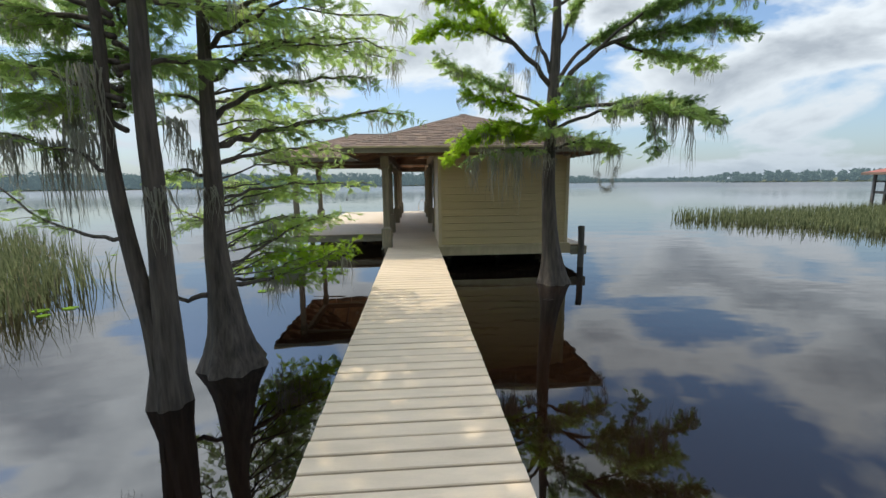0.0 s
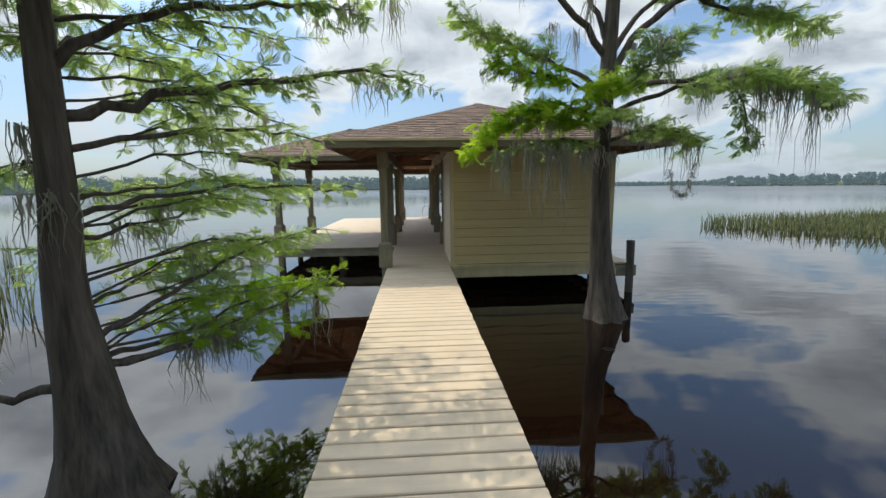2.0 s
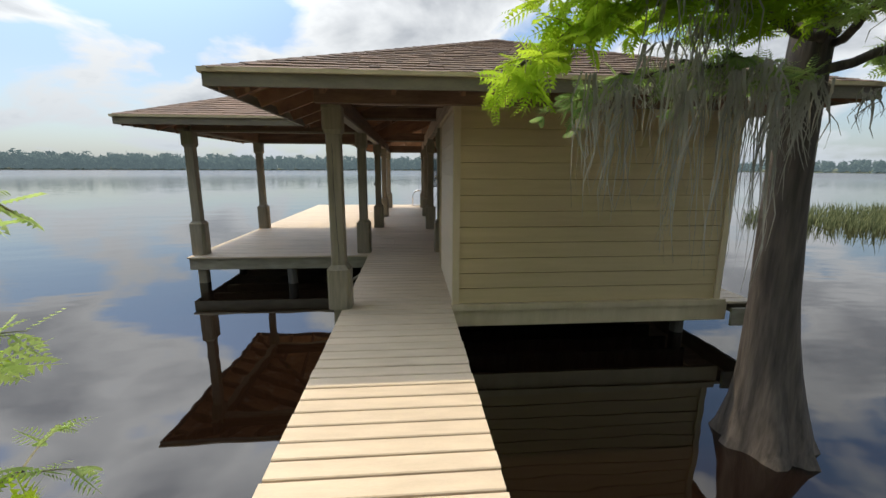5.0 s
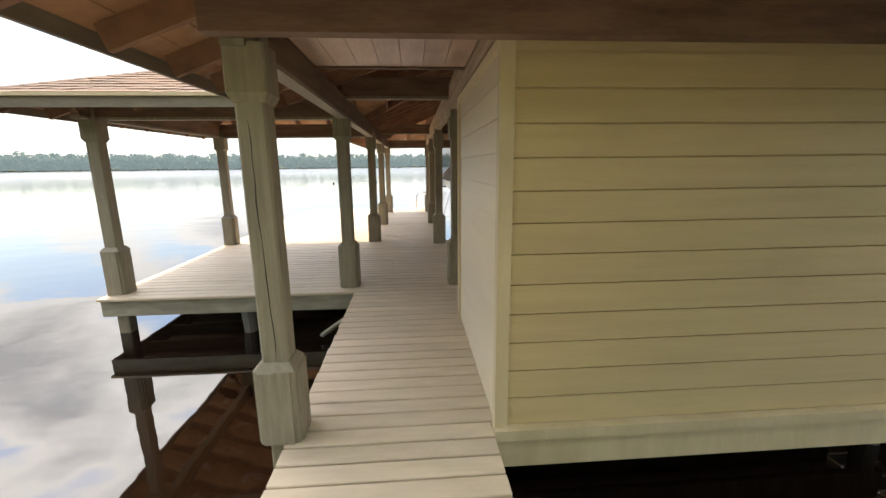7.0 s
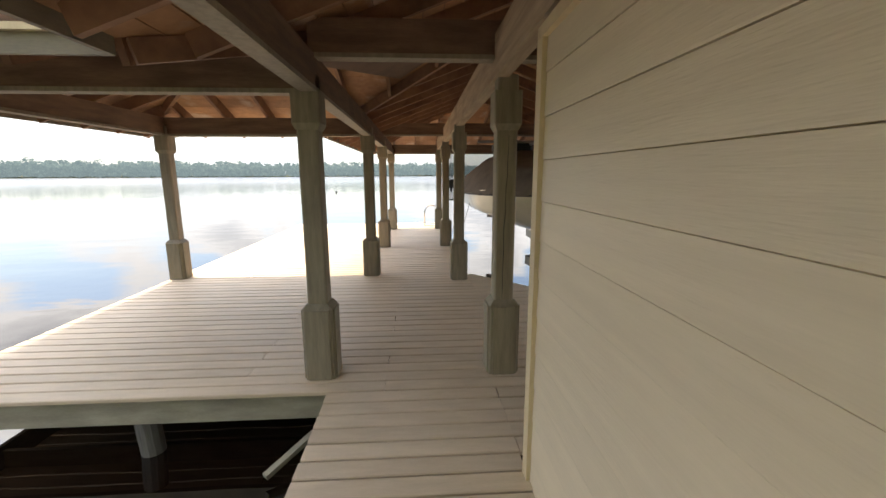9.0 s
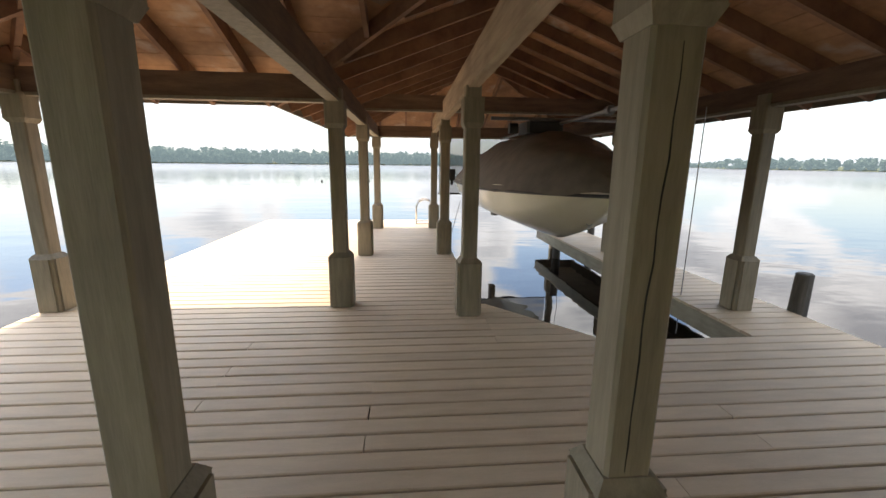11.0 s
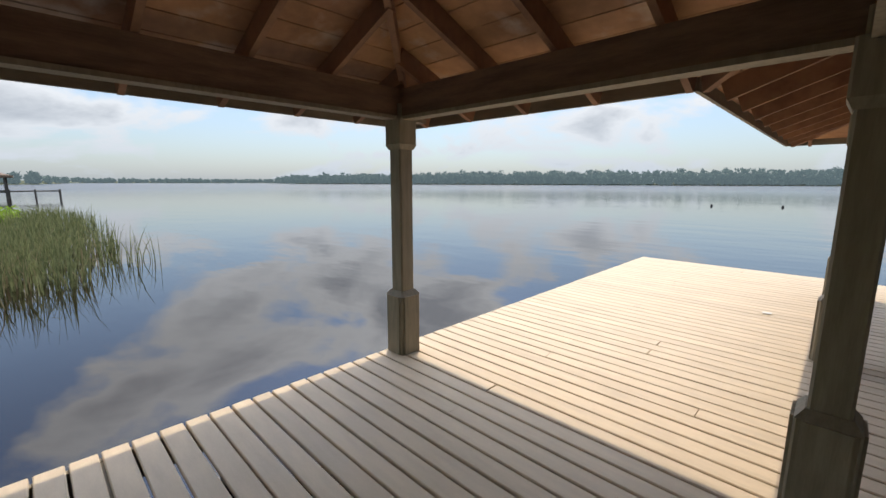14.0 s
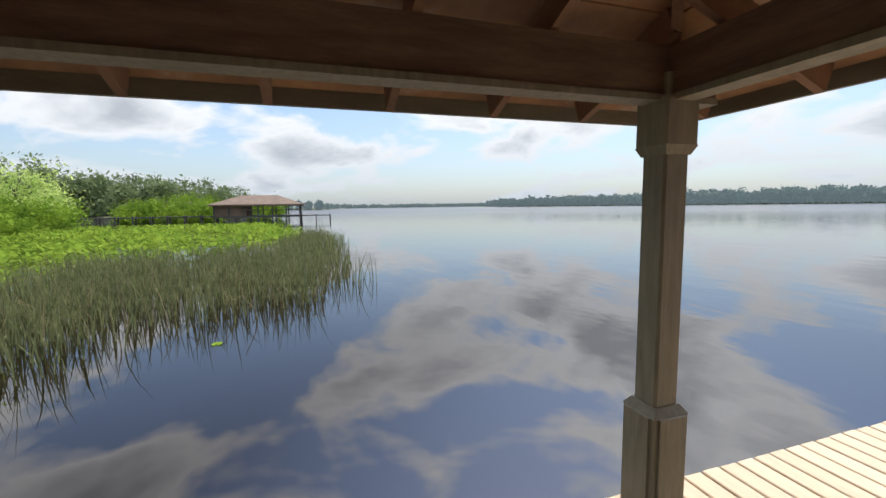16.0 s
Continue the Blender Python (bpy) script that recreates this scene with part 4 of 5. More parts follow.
near.limb([(-2.1, 5.8, 1.2), (-2.0, 6.5, 1.3), (-1.9, 7.3, 1.45)], 0.02, M_LEAF, 0.5, 0.7, 0.25, 0.2, 0.05)
near.limb([(-2.1, 5.8, 1.75), (-1.75, 6.3, 1.9), (-1.35, 6.9, 2.0), (-0.9, 7.3, 1.95)], 0.025, M_LEAF, 0.5, 0.8, 0.25, 0.25, 0.05)
near.limb([(-2.1, 5.8, 1.9), (-1.7, 6.1, 2.1), (-1.1, 6.45, 2.3), (-0.4, 6.8, 2.45), (-0.05, 7.1, 2.42)], 0.04, M_LEAF_DEEP, 0.6, 1.1, 0.2, 0.2, 0.03)
near.limb([(-2.07, 5.8, 2.2), (-1.6, 6.0, 2.55), (-1.0, 6.3, 2.75), (-0.45, 6.5, 2.8)], 0.035, M_LEAF_DEEP, 0.6, 1.0, 0.2, 0.2, 0.04)
near.limb([(-2.05, 5.8, 2.6), (-1.5, 5.9, 2.95), (-0.8, 6.2, 3.15), (-0.15, 6.6, 3.15)], 0.035, M_LEAF, 0.65, 1.0, 0.15, 0.2, 0.03)
near.limb([(-2.05, 5.8, 2.9), (-1.4, 5.6, 3.2), (-0.7, 5.6, 3.4)], 0.03, M_LEAF, 0.65, 0.9, 0.15, 0.2, 0.03)
near.limb([(-2.1, 5.8, 2.3), (-2.6, 6.4, 2.55), (-3.3, 6.9, 2.7)], 0.03, M_LEAF, 0.6, 0.8, 0.2, 0.25, 0.1)
near.limb([(-2.1, 5.8, 1.6), (-2.7, 6.3, 1.7), (-3.2, 6.9, 1.6)], 0.024, M_LEAF, 0.5, 0.6, 0.3, 0.25, 0.1)
near.limb([(-2.1, 5.8, 0.35), (-2.5, 5.7, 0.3), (-2.9, 5.8, 0.55)], 0.04, M_LEAF, 0.3, 0.4, 0.5, 0.2, 0.1)
for z, dx, dy, dz in ((2.45, 0.9, 1.5, 0.4), (2.7, 1.6, 0.2, 0.35), (2.95, 1.9, 1.3, 0.25), (3.15, 1.2, 2.0, 0.2), (2.35, -0.3, 1.9, 0.35), (2.8, -0.8, 1.6, 0.4), (3.3, 2.1, 0.5, 0.1), (1.45, -0.4, 1.6, 0.1), (1.05, -1.0, 1.3, 0.1), (0.8, -0.3, 1.8, 0.05)):
    near.limb([(-2.08, 5.8, z), (-2.08 + dx * 0.5, 5.8 + dy * 0.5, z + dz * 0.7), (-2.08 + dx, 5.8 + dy, z + dz)], 0.016, M_LEAF, 0.6, 0.8, 0.2, 0.25, 0.06, 0.9)
for z, dx, dy, dz in ((0.5, 0.75, 1.3, -0.1), (0.75, 0.5, 1.7, 0.0), (0.95, 0.9, 1.5, 0.1), (1.25, 0.6, 1.9, 0.15), (1.55, 0.95, 1.3, 0.2), (1.7, 0.3, 1.8, 0.25), (1.95, 0.8, 1.7, 0.2), (0.6, -0.2, 1.5, -0.15), (2.15, 0.5, 2.0, 0.15)):
    near.limb([(-2.1, 5.8, z), (-2.1 + dx * 0.45, 5.8 + dy * 0.5, z + dz * 0.9 + 0.06), (-2.1 + dx, 5.8 + dy, z + dz)], 0.012, M_LEAF, 0.5, 0.55, 0.3, 0.22, 0.03, 0.75)
for z, dx, dy, dz in ((0.45, 0.5, 2.2, 0.05), (0.65, 0.9, 2.0, -0.15), (0.85, 0.3, 2.4, 0.0), (1.0, 0.75, 2.3, -0.05), (1.3, 0.1, 2.2, 0.05), (1.45, 0.85, 2.2, 0.05), (0.55, 0.1, 2.0, -0.2), (0.4, 1.0, 1.6, -0.2), (2.3, 0.2, 2.3, 0.15), (2.5, 0.6, 2.2, 0.1), (2.0, -0.2, 2.4, 0.2)):
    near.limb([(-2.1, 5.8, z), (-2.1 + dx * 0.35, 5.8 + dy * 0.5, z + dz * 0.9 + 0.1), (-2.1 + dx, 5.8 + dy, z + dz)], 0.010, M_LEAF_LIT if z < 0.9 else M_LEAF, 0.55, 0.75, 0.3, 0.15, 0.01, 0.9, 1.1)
crown(near, -2.0, 5.9, 3.1, 8.0, 18, 2.2, M_LEAF, size=1.6, fronds=0.6)
for p, l in (((-1.75, 6.3, 0.36), 0.5), ((-1.55, 6.6, 0.4), 0.42), ((-2.1, 5.7, 1.5), 0.5), ((-2.3, 5.9, 1.9), 0.6), ((-1.65, 6.5, 0.38), 0.36)):
    near.hang(p, l, 0.05, 40)
near.done()

third = Cypress("cypress_tree", "cypress beside the store room, hung with long grey moss", 13, 2.85, 9.25)
third.stem([(2.87, 9.25, -1.0), (2.85, 9.25, -0.3), (2.76, 9.25, 0.65), (2.71, 9.25, 1.77), (2.75, 9.25, 3.06), (2.79, 9.25, 4.28), (2.78, 9.25, 5.2), (2.8, 9.3, 8.5)], [0.18, 0.165, 0.14, 0.122, 0.11, 0.09, 0.065, 0.02], 0.45, 5.0)
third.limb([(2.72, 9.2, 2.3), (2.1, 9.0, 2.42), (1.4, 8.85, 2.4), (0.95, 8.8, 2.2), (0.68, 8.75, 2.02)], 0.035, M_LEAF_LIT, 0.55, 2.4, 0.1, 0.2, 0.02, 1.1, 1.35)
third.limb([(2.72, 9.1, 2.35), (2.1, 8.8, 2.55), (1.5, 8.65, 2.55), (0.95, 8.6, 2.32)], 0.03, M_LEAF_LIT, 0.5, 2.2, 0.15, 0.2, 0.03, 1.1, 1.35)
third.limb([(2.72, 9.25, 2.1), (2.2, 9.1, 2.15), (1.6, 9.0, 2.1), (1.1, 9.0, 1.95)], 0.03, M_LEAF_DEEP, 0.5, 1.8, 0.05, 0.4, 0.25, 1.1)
third.limb([(2.75, 9.15, 2.3), (2.6, 8.6, 2.45), (2.35, 8.1, 2.4)], 0.03, M_LEAF, 0.5, 2.0, 0.15, 0.35, 0.1, 1.1, 1.1)
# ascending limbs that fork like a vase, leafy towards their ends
# lime for the sunlit ends, deeper green painted on the backlit ones
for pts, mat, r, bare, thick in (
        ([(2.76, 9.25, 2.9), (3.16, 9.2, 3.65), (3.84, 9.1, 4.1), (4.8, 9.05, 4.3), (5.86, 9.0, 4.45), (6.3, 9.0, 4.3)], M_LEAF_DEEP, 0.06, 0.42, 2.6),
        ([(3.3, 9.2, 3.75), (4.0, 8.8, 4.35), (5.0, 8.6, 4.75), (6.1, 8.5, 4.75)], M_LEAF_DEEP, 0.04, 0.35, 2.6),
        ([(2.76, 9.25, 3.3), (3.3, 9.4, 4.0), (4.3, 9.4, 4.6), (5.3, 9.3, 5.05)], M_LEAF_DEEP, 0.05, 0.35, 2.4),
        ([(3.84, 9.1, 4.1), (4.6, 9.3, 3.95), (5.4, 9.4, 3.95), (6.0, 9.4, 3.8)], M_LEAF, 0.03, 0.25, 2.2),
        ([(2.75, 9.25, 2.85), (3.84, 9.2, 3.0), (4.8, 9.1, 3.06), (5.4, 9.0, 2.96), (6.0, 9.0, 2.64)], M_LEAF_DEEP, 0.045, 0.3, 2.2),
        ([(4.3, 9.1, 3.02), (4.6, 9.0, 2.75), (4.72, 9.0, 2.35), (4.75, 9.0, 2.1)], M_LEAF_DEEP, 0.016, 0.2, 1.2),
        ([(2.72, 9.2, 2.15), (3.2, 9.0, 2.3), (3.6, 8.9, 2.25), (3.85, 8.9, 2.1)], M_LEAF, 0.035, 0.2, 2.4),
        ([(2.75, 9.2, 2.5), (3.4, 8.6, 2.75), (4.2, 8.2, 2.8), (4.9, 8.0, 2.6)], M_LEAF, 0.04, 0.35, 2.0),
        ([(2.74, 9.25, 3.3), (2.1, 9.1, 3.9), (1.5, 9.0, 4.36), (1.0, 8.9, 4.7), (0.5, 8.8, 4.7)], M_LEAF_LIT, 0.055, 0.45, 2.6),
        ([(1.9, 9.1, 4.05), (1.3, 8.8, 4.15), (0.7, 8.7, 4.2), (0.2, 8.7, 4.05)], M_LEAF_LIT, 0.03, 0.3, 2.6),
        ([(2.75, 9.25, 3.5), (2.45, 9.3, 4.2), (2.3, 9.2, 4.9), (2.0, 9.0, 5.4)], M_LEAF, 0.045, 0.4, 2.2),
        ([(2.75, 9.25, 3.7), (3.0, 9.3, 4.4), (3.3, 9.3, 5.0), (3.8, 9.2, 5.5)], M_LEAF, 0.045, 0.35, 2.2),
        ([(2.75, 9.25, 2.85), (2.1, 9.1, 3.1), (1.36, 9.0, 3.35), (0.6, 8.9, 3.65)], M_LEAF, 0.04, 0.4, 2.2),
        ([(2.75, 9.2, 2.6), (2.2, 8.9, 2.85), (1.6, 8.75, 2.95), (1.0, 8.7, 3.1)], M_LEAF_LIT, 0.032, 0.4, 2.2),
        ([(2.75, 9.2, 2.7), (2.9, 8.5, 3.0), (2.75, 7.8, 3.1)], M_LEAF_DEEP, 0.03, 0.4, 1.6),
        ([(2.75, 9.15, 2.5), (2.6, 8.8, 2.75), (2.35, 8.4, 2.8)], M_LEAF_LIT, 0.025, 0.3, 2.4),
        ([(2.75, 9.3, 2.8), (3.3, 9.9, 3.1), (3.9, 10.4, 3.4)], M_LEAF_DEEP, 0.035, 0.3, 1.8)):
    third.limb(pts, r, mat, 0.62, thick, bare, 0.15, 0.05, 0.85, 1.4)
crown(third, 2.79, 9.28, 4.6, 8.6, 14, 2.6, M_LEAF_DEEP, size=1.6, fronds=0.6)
for x, y, l in ((1.05, 8.7, 0.75), (1.45, 8.65, 0.95), (1.72, 8.6, 1.05), (2.0, 8.7, 0.9), (2.3, 8.8, 0.7)):
    third.hang((x, y, 2.0), l, 0.02, 14)
for i in range(9):
    k = third.rng.random(3)
    third.hang((1.1 + 1.55 * k[0], 8.5 + 0.5 * k[1], 1.9 + 0.25 * k[2]), 0.2 + 0.8 * k[1] * k[2], 0.035, 20)
for p, l in (((1.5, 8.6, 1.9), 0.9), ((1.9, 8.6, 1.9), 1.05), ((1.15, 8.6, 1.9), 0.65), ((3.5, 8.9, 2.25), 0.8), ((3.75, 8.85, 2.2), 0.9), ((3.95, 8.9, 2.15), 0.6), ((4.2, 8.2, 2.7), 1.1), ((4.5, 8.1, 2.65), 1.0), ((4.75, 8.05, 2.6), 1.2), ((4.35, 8.15, 2.7), 0.7), ((3.2, 8.9, 2.3), 0.5),
             ((1.9, 9.1, 3.7), 0.8), ((2.2, 9.1, 3.6), 0.9), ((3.6, 9.1, 3.2), 0.6), ((2.4, 9.1, 4.0), 0.7), ((3.1, 9.2, 3.5), 0.6), ((5.3, 9.0, 2.9), 0.45)):
    third.hang(p, l, 0.035, 24)
drape = [(3.55, 8.9, 1.72), (3.6, 8.88, 1.5), (3.7, 8.87, 1.38), (3.8, 8.87, 1.4), (3.86, 8.87, 1.6), (3.88, 8.87, 1.8)]
for p in curve_points(drape, 24):
    third.hang(p, 0.1, 0.02, 10)
third.done()


# ---- reeds, marsh, bushes ----
def blades(name, inside, box, count, h0, h1, mat, seed, label, thick=0.016, lean=0.16):
    """Upright reed blades standing in the water where inside(x, y) holds."""
    rng_np = np.random.default_rng(seed)
    out = []
    x0, x1, y0, y1 = box
    while len(out) < count * 3:
        x, y = rng_np.uniform(x0, x1), rng_np.uniform(y0, y1)
        if rng_np.random() > inside(x, y):
            continue
        h = rng_np.uniform(h0, h1)
        a = rng_np.uniform(0, 6.283)
        side = np.array([math.cos(a), math.sin(a), 0]) * thick * rng_np.uniform(0.5, 1)
        tilt = np.array([*rng_np.normal(0, lean, 2), 0])
        p = np.array([x, y, WATER - 0.1])
        last, w0 = p, side
        bend = rng_np.random() < 0.14
        for j in range(3):
            s = (j + 1) / 3
            nxt = p + np.array([0, 0, h * (s if not (bend and j == 2) else 0.6)]) + tilt * h * s * s * (1.0 if not bend else 2.5)
            w1 = side * (1 - 0.92 * s * s)
            out.append([last - w0, last + w0, nxt + w1, nxt - w1])
            last, w0 = nxt, w1
    return tagged(soup(name, np.array(out), 4, mat), label, "reeds", kind="stuff")


EDGE_X = [-60, -34, -27, -13.6, -10.5, -9.6, -8.3, -6.4, -6.0, -5.8, -5.6]
EDGE_Y = [14.5, 16.5, 17.2, 16.9, 14.7, 13.6, 12.6, 10.2, 7.5, 5.0, 2.0]


def left_bed(x, y):
    top = np.interp(x, EDGE_X, EDGE_Y) + 0.9 * noise.noise((x * 0.6, y * 0.6, 0))
    if y > top or y < 1 or x > -5.6:
        return 0
    inner = min(1, (top - y) / 2.0)
    patchy = 0.65 + 0.8 * noise.noise((x * 0.35, y * 0.35, 5))
    marsh = 0.015 if x < -19.5 - 0.12 * (y - 8) and y < 13.6 + 0.25 * (-20 - x) * 0.5 else 1
    return (0.25 + 0.75 * inner) * max(0.1, patchy) * marsh


blades("reeds", left_bed, (-16, -5.6, 4, 18.5), 4900, 0.65, 1.2, M_REED, 21, "dense dark green reeds growing in the shallow water", 0.016)
blades("reeds", left_bed, (-36, -16, 8, 18.5), 3000, 0.7, 1.1, M_REED, 22, "dense dark green reeds growing in the shallow water", 0.022)


blades("dry_reeds", left_bed, (-20, -5.6, 4, 18.5), 1300, 0.45, 1.05, M_REED_DRY, 24, "dry tan stalks among the green reeds", 0.013, 0.3)


def right_bed(x, y):
    edge = np.interp(x, [14.0, 15, 17.4, 22, 60], [22.4, 20, 15.3, 11, 4]) + 0.5 * noise.noise((x * 0.3, y * 0.3, 2))
    far = np.interp(x, [14.0, 16, 20, 30, 60], [22.8, 23.8, 24.6, 26, 28])
    return 0.9 if edge < y < far else 0


blades("reeds", right_bed, (14, 46, 5, 28), 14000, 0.5, 0.8, M_REED, 23, "bed of green reeds out in the lake", 0.028)


def marsh_bed(x, y):
    edge = np.interp(x, [-70, -44, -36, -30, -20, -12], [8, 14.5, 15.2, 13.5, 9.5, 6.5])
    return 1 if y < edge + 0.8 * noise.noise((x * 0.4, y * 0.4, 3)) and 0.28 + noise.noise((x * 0.16, y * 0.3, 9)) > -0.12 else 0


rng_np = np.random.default_rng(31)
quads = []
while len(quads) < 15000:
    x, y = rng_np.uniform(-62, -12), rng_np.uniform(-22, 16)
    if not marsh_bed(x, y):
        continue
    c = np.array([x, y, WATER + rng_np.uniform(0.02, 0.42)])
    a = rng_np.uniform(0, 6.283)
    s = rng_np.uniform(0.06, 0.16)
    u, v = np.array([math.cos(a), math.sin(a), rng_np.normal(0, 0.4)]) * s, np.array([-math.sin(a), math.cos(a), rng_np.normal(0, 0.5)]) * s
    quads.append([c - u - v * 0.4, c + u * 0.2 - v, c + u + v * 0.4, c - u * 0.2 + v])
tagged(soup("marsh_plants", np.array(quads), 4, M_MARSH), "bright green floating marsh plants", "marsh plants", kind="stuff")


def bush(x, y, h, w, mat, seed, label):
    """A leafy shore tree: trunk, limbs and clumps of many small leaves with gaps between them."""
    r = np.random.default_rng(seed)
    root = tagged(empty("willow_tree", x, y, -0.45), label, "tree", "shore trees")
    Build().tube([(0, 0, -0.3), (0.1, 0, h * 0.25), (0.05, 0.1, h * 0.55), (0, 0, h * 0.9)], [0.16, 0.13, 0.08, 0.02], 8).part("trunk", M_BARK, root)
    arms, out = Build(), []
    for i in range(38):
        a, z = i * 2.4, h * r.uniform(0.12, 0.95)
        reach = w * math.sqrt(max(0.05, 1 - (z / h - 0.4) ** 2 * 2.2)) * r.uniform(0.5, 1.05)
        tip = np.array([reach * math.cos(a), reach * math.sin(a), z])
        arms.tube([(0, 0, z * 0.6), tuple(tip * [0.5, 0.5, 0.85]), tuple(tip)], [0.04, 0.025, 0.006], 5)
        for _ in range(5):
            c = tip * np.array([1, 1, 1]) * r.uniform(0.6, 1.08) + r.normal(0, w * 0.1, 3)
            n = 34
            p = c + r.normal(0, w * 0.11, (n, 3))
            d = r.normal(0, 1, (n, 3)) * 0.14
            e = r.normal(0, 1, (n, 3)) * 0.07
            out.append(np.stack([p - d, p + e, p + d, p - e], axis=1))
    arms.part("limb", M_BARK, root)
    tagged(soup("leaves", np.concatenate(out), 4, mat, root), kind="stuff")


bush(-31, -6.0, 9.6, 4.2, M_LEAF_LIT, 41, "bright green willow on the marshy shore")
bush(-36, -12, 8.4, 4.5, M_LEAF_LIT, 42, "bright green willow on the marshy shore")
bush(-46, -12, 2.6, 3.8, M_MARSH, 43, "light green shrub on the marshy shore")
bush(-57, -14, 2.6, 5.0, M_MARSH, 44, "light green shrub on the marshy shore")
bush(-84, -12, 3.2, 4.5, M_MARSH, 46, "light green shrub on the marshy shore")
bush(-84, -4, 3.0, 4.5, M_MARSH, 47, "light green shrub on the marshy shore")
bush(-92, -6, 4.5, 5.5, M_MARSH, 48, "light green shrub on the marshy shore")
bush(-95, 6, 3.8, 5.0, M_MARSH, 49, "light green shrub on the marshy shore")
bush(-62, -17, 7.0, 5.5, M_LEAF, 45, "light green shrub on the marshy shore")

pads = Build()
for x, y, r in ((-2.95, 9.2, 0.11), (-2.85, 9.35, 0.09), (-6.3, 8.3, 0.13), (-6.0, 8.0, 0.1), (-5.9, 8.4, 0.12), (-9.2, 14.2, 0.1)):
    n = 14
    pads.add([(x, y, WATER + 0.008)] + [(x + r * math.cos(0.25 + i * 5.8 / n), y + r * 0.8 * math.sin(0.25 + i * 5.8 / n), WATER + 0.012) for i in range(n + 1)], [(0, i + 1, i + 2) for i in range(n)])
tagged(pads.part("lily_pads", M_MARSH), "yellow-green lily pads floating on the lake", "lily pads", kind="stuff")
for x, y in ((-9.5, 60.0), (-4.5, 62.0), (-60, 66), (-70, 60), (-95, 62)):
    buoy = Build().tube([(0, 0, -0.12), (0, 0, 0.02), (0, 0, 0.12), (0, 0, 0.2)], [0.07, 0.11, 0.09, 0.03], 10).part("buoy", M_BLACK)
    buoy.location = (x, y, WATER)
    tagged(buoy, "small dark float far out on the lake", "buoy", "floats on the lake")


twig = Build().tube(curve_points([(-0.16, 0.02, 0), (-0.05, 0.07, 0.01), (0.08, 0.04, 0.0), (0.14, -0.05, 0.012), (0.0, -0.06, 0.0), (-0.1, -0.02, 0.01)], 20), [0.007] * 20, 5).part("floating_twig", M_BARK)
twig.location = (2.35, 8.0, WATER + 0.004)
twig.scale = (0.55, 0.55, 0.55)
tagged(twig, "thin dark curled twig floating on the lake", "twig")
brace = Build().bar((-1.0, 13.62, -0.44), (-0.66, 14.02, -0.3), 0.05, 0.035).part("brace", M_JOIST)
tagged(brace, "painted wooden brace under the deck", "brace", kind="structure")

# ---- neighbours' boathouses ----
def far_boathouse(x, y, w, l, deck, eave, ridge, roof_mat, walled, label, rz=0.0):
    """A boathouse on piles with a hip roof, a boarded room at one end and an open slip."""
    root = tagged(empty("boathouse", x, y, 0), label, "boathouse", "boathouses along the shore")
    root.rotation_euler[2] = radians(rz)
    o = 0.7
    c = [(-w / 2 - o, -l / 2 - o, eave), (w / 2 + o, -l / 2 - o, eave), (w / 2 + o, l / 2 + o, eave), (-w / 2 - o, l / 2 + o, eave)]
    top = [(0, -l / 2 + w / 2, ridge), (0, l / 2 - w / 2, ridge)]
    b = Build().add(c + top, [(0, 1, 4), (1, 2, 5, 4), (2, 3, 5), (3, 0, 4, 5), (3, 2, 1, 0)])
    b.part("roof", roof_mat, root)
    f = Build()
    for p, q in zip(c, c[1:] + c[:1]):
        f.bar((p[0], p[1], eave + 0.02), (q[0], q[1], eave + 0.02), 0.06, 0.24)
    f.part("fascia", M_OLDWALL, root)
    Build().box((-w / 2, -l / 2, deck - 0.25), (w / 2, l / 2, deck)).part("deck", M_PILE, root)
    if walled:
        Build().box((-w / 2 + 0.1, -l / 2 + 0.1, deck), (w / 2 - 0.1, -l / 2 + l * walled, eave)).part("wall", M_OLDWALL, root)
    for i in range(7):
        for s in (-1, 1):
            yy = -l / 2 + l * i / 6
            Build().box((s * w / 2 - 0.1, yy - 0.1, WATER - 1), (s * w / 2 + 0.1, yy + 0.1, eave)).part("post", M_PILE, root)
    for s in (-1, 1):
        Build().box((s * w / 2 - 0.04, -l / 2 + l * walled, deck + 0.85), (s * w / 2 + 0.04, l / 2, deck + 0.95)).part("railing", M_PILE, root)
    return root


far_boathouse(-76, 7.4, 7, 12.5, 0.55, 2.35, 3.9, M_OLDROOF, 0.36, "brown boathouse with a hip roof on piles by the marsh")
far_boathouse(-118, -2, 7, 13, 0.7, 2.3, 3.6, M_OLDROOF, 0.3, "low brown boathouse far along the shore")
far_boathouse(-128, -17, 7, 9, 0.9, 2.4, 3.9, M_OLDROOF, 0.3, "low brown boathouse far along the shore")
far_boathouse(49, 36, 5, 8, 0.3, 2.1, 3.2, M_RED, 0.0, "open dock shelter with a red roof beyond the reeds", 90)


def long_dock(x0, y0, x1, y1, z, label):
    b = Build().bar((x0, y0, z), (x1, y1, z), 1.3, 0.16)
    n = int(math.hypot(x1 - x0, y1 - y0) / 2.2)
    for i in range(n + 1):
        s = i / n
        for k in (-0.55, 0.55):
            b.box((x0 + (x1 - x0) * s + k - 0.09, y0 + (y1 - y0) * s - 0.09, WATER - 1), (x0 + (x1 - x0) * s + k + 0.09, y0 + (y1 - y0) * s + 0.09, z + 0.16))
    tagged(b.part("dock", M_PILE), label, "dock", "neighbouring docks")


long_dock(-75.5, -24, -75.5, 1.0, 0.6, "long grey wooden dock on piles leading to the boathouse")
long_dock(-76, 13.8, -76, 18.5, 0.5, "short grey wooden dock end beyond the boathouse")


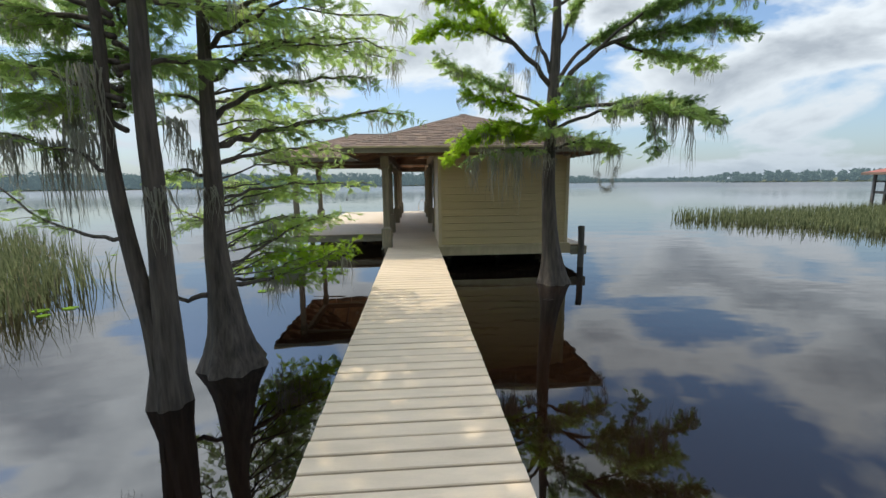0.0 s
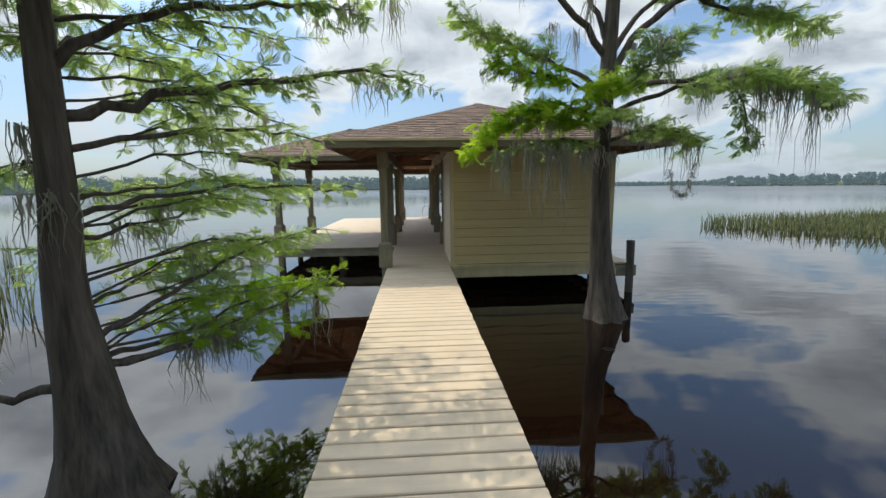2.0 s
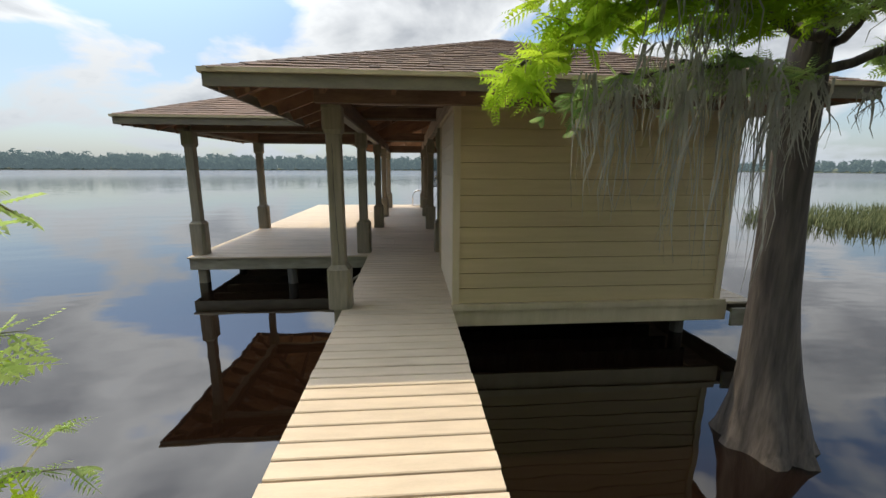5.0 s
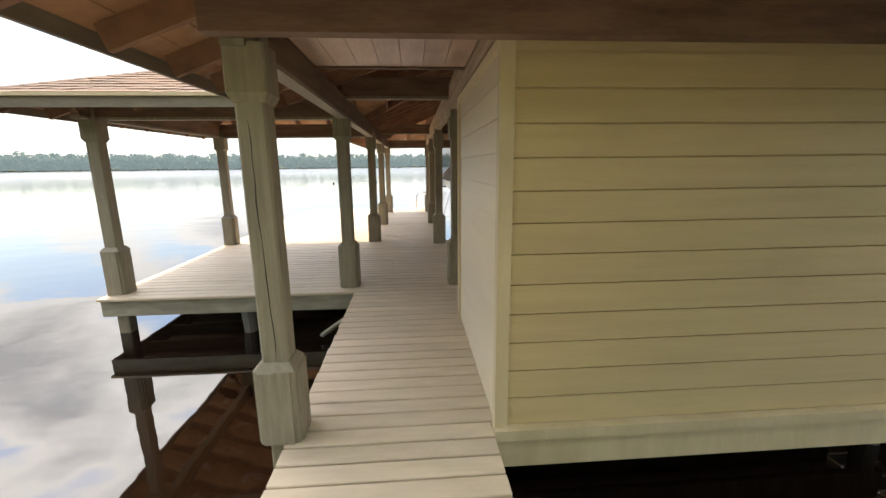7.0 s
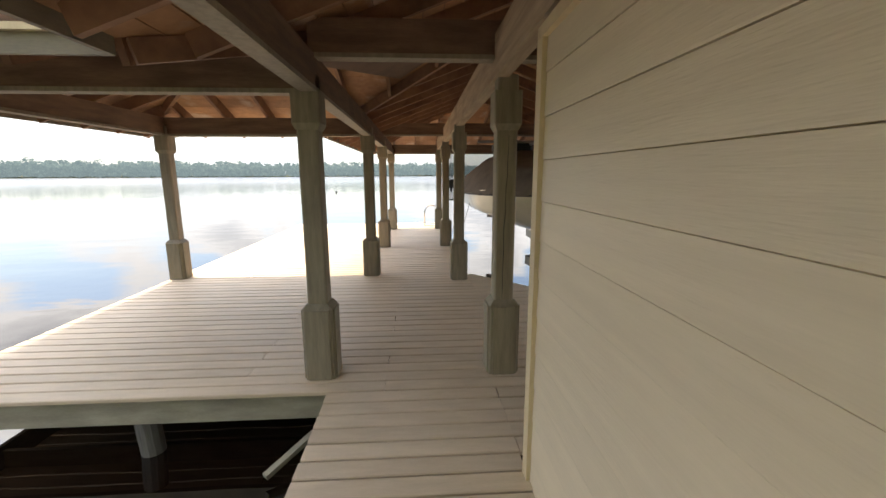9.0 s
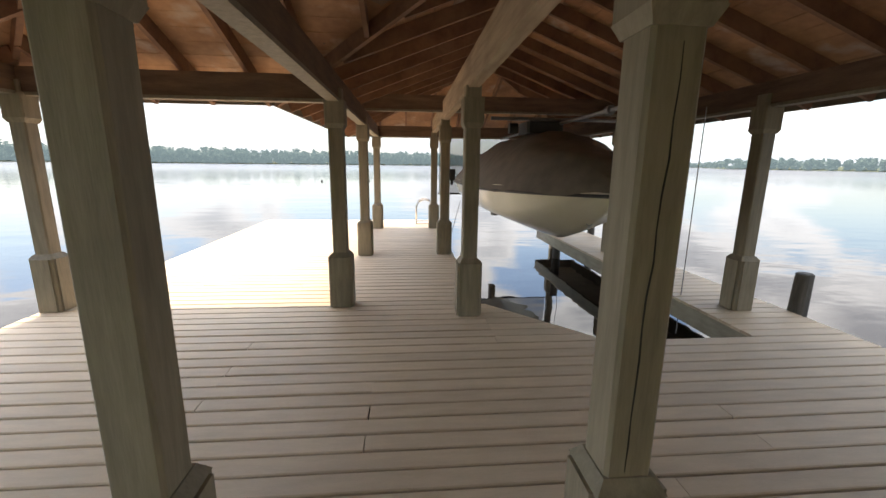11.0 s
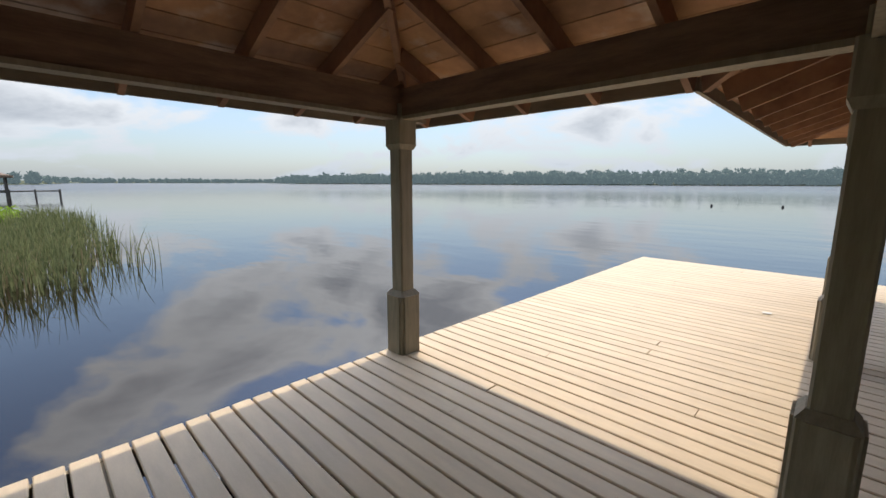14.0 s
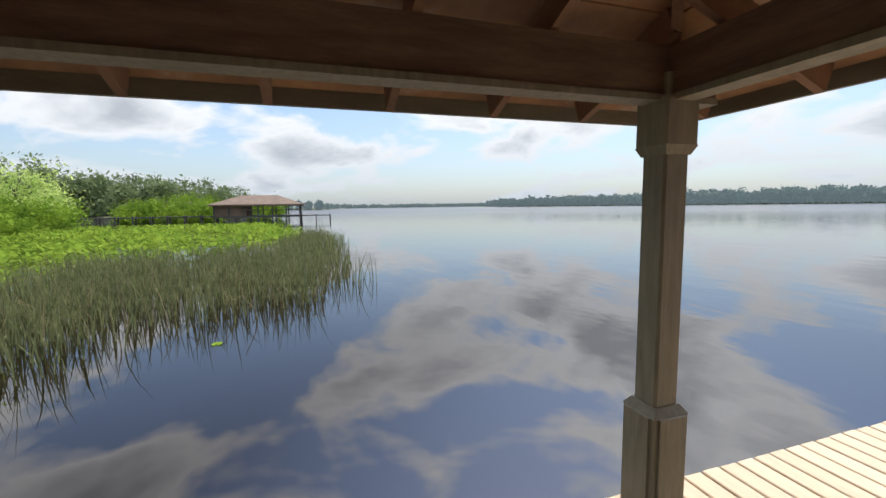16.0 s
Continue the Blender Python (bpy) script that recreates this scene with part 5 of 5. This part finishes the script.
# ---- siding, deck boards, shingles piece by piece ----
def lap_board(length, paint, e, proud):
    """A lap siding board along x, its lower edge proud."""
    low = 0.010 if proud > 0.015 else 0.0045
    prof = [(0.0, low + 0.001), (-proud, low), (-proud - 0.001, low + 0.006), (-0.011, e + 0.001), (0.0, e + 0.004)]
    vs = [(x, y, z) for x in (0, length) for y, z in prof]
    return Build().add(vs, [(0, 1, 2, 3, 4), (9, 8, 7, 6, 5)] + [(i, (i + 1) % 5, 5 + (i + 1) % 5, 5 + i) for i in range(5)]).mesh("siding_board", paint)


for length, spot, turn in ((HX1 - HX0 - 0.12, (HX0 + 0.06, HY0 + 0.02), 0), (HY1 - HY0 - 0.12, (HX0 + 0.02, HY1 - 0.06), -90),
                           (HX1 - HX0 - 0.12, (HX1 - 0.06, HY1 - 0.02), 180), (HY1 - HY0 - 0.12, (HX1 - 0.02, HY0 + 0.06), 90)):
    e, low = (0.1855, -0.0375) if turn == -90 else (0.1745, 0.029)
    # boards of the side wall get the lit siding colour
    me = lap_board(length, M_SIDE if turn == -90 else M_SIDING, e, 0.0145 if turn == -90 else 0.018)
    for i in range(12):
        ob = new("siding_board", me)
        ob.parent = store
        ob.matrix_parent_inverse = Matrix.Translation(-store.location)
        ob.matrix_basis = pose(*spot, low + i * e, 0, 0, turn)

deck_floor = tagged(empty("floor_deck", 0, 0, 0), "walkway and deck of beige painted boards", "deck", kind="structure")
BOARD = 0.1465


def board_mesh(length):
    w, c = BOARD - 0.016, 0.006
    ring = [(0, -0.03), (w, -0.03), (w, -c), (w - c, 0), (c, 0), (0, -c)]
    vs = [(x, y, z) for x in (0, length) for y, z in ring]
    n = 6
    return Build().add(vs, [tuple(range(n)), tuple(range(2 * n - 1, n - 1, -1))] + [(i, (i + 1) % n, n + (i + 1) % n, n + i) for i in range(n)]).mesh("deck_board", M_DECK)


MESHES = {}
rng = random.Random(9)


def lay(x0, x1, y):
    key = round(x1 - x0, 3)
    if key not in MESHES:
        MESHES[key] = board_mesh(x1 - x0)
    ob = new("deck_board", MESHES[key])
    ob.parent = deck_floor
    ob.matrix_basis = pose(x0 + rng.uniform(-0.004, 0.004), y, rng.uniform(-0.0015, 0.0015), 0, 0, rng.uniform(-0.05, 0.05))


rows = round((DY1 + 2.5) / BOARD)
for i in range(rows):
    y = -2.5 + i * BOARD
    if y < DY0 - 0.1:
        lay(-0.61, 0.61 if y < 10.98 else 0.634, y)
    else:
        right = DX1
        if y < 16.28:
            right = 4.24
        if rng.random() < (0.3 if right < 2 else 1.0):
            cut = rng.choice((-2.55, -1.9, -1.3)) if right < 2 else rng.choice((-1.3, -0.2, 1.4, 2.1))
            lay(DX0, cut - 0.003, y)
            lay(cut + 0.003, right, y)
        else:
            lay(DX0, right, y)
    if HY1 + 0.03 < y < DY0 - 0.1:
        lay(0.64, 4.24, y)
    elif 16.28 <= y < 17.4:
        ends = [DX1 + max(0.004, (17.5 - q) * 0.9) for q in (y, y + BOARD - 0.01)]
        lo = [(DX1 + 0.003, y), (ends[0], y), (ends[1], y + BOARD - 0.01), (DX1 + 0.003, y + BOARD - 0.01)]
        ob = Build().add([(px, py, z) for z in (-0.03, 0.0) for px, py in lo], [(3, 2, 1, 0), (4, 5, 6, 7), (0, 1, 5, 4), (1, 2, 6, 5), (2, 3, 7, 6), (3, 0, 4, 7)]).part("deck_board", M_DECK, deck_floor)
    if 10.85 < y <= HY1 + 0.03:
        lay(3.84, 4.24, y)
    if 16.28 <= y < 22.85:
        lay(3.27, 4.24, y)

TAB = Build().add([(0, 0, 0), (0.2, 0, 0), (0.2, 0.17, 0), (0, 0.17, 0), (0.004, 0, 0.012), (0.196, 0, 0.012), (0.196, 0.17, 0.003), (0.004, 0.17, 0.003)],
                  [(3, 2, 1, 0), (4, 5, 6, 7), (0, 1, 5, 4), (1, 2, 6, 5), (2, 3, 7, 6), (3, 0, 4, 7)])
TAB_MESH = TAB.mesh("shingle", M_SHINGLE)
rest = Build()
TILT_UP = math.degrees(math.atan(PITCH))
TURNS = {"front": 0, "back": 180, "left": -90, "right": 90, "side_front": 0, "side_back": 180, "side_left": -90}
single = 0
for kind, deep in SLOPES.items():
    step = 0.135
    for k in range(int(deep / step)):
        r = k * step
        for a, c in spans(kind, min(r + 0.13, deep)):
            u = a + rng.uniform(-0.02, 0.05)
            while u < c - 0.06:
                wide = rng.choice((0.5, 0.75, 1.0, 1.25))
                at = min(u, c - 0.19 * wide)
                start = at if TURNS[kind] in (0, 90) else at + 0.2 * wide
                x, y, z = slope_of(kind, start, r, 0.026 + rng.choice((0, 0, 0.004)))
                m = pose(x, y, z, 0, 0, TURNS[kind]) @ pose(0, -0.03, 0, TILT_UP - 0.8, 0, 0) @ Matrix.Diagonal((wide, 1, 1, 1))
                if kind == "front" and single < 300:
                    ob = new("shingle", TAB_MESH)
                    ob.parent = roof
                    ob.matrix_basis = m
                    single += 1
                else:
                    rest.add([m @ Vector(p) for p in TAB.v], TAB.f)
                u += 0.2 * wide
tagged(rest.part("shingles", M_SHINGLE, roof), kind="stuff")
caps = Build()
for a, c in (((X0, Y0), (AXIS, Y0 + RIDGE)), ((X1, Y0), (AXIS, Y0 + RIDGE)), ((X0, Y1), (AXIS, Y1 - RIDGE)), ((X1, Y1), (AXIS, Y1 - RIDGE)),
             ((SX0, SY0), (SX0 + SIDE_RIDGE, SIDE_AXIS)), ((SX0, SY1), (SX0 + SIDE_RIDGE, SIDE_AXIS)), ((AXIS, Y0 + RIDGE), (AXIS, Y1 - RIDGE)), ((SX0 + SIDE_RIDGE, SIDE_AXIS), (X0 + SIDE_RIDGE, SIDE_AXIS))):
    flat_ridge = a[0] == c[0] or a[1] == c[1]
    z1 = EAVE + PITCH * (RIDGE if a[0] != SX0 + SIDE_RIDGE and abs(c[0] - AXIS) < 0.01 else SIDE_RIDGE)
    z0 = z1 if flat_ridge else EAVE
    n = int(math.dist(a, c) / 0.15)
    d = Vector((c[0] - a[0], c[1] - a[1], z1 - z0)).normalized()
    side = d.cross(Vector((0, 0, 1))).normalized()
    for i in range(n):
        s0, s1 = i / n, (i + 1.5) / n
        p0 = Vector((a[0] + (c[0] - a[0]) * s0, a[1] + (c[1] - a[1]) * s0, z0 + (z1 - z0) * s0 + 0.05))
        p1 = Vector((a[0] + (c[0] - a[0]) * s1, a[1] + (c[1] - a[1]) * s1, z0 + (z1 - z0) * s1 + 0.04))
        lowv = Vector((0, 0, 0.03))
        caps.add([p0 - side * 0.11 - lowv, p0, p0 + side * 0.11 - lowv, p1 - side * 0.11 - lowv, p1, p1 + side * 0.11 - lowv], [(0, 1, 4, 3), (1, 2, 5, 4), (0, 2, 1)])
tagged(caps.part("ridge_shingles", M_SHINGLE, roof), kind="stuff")
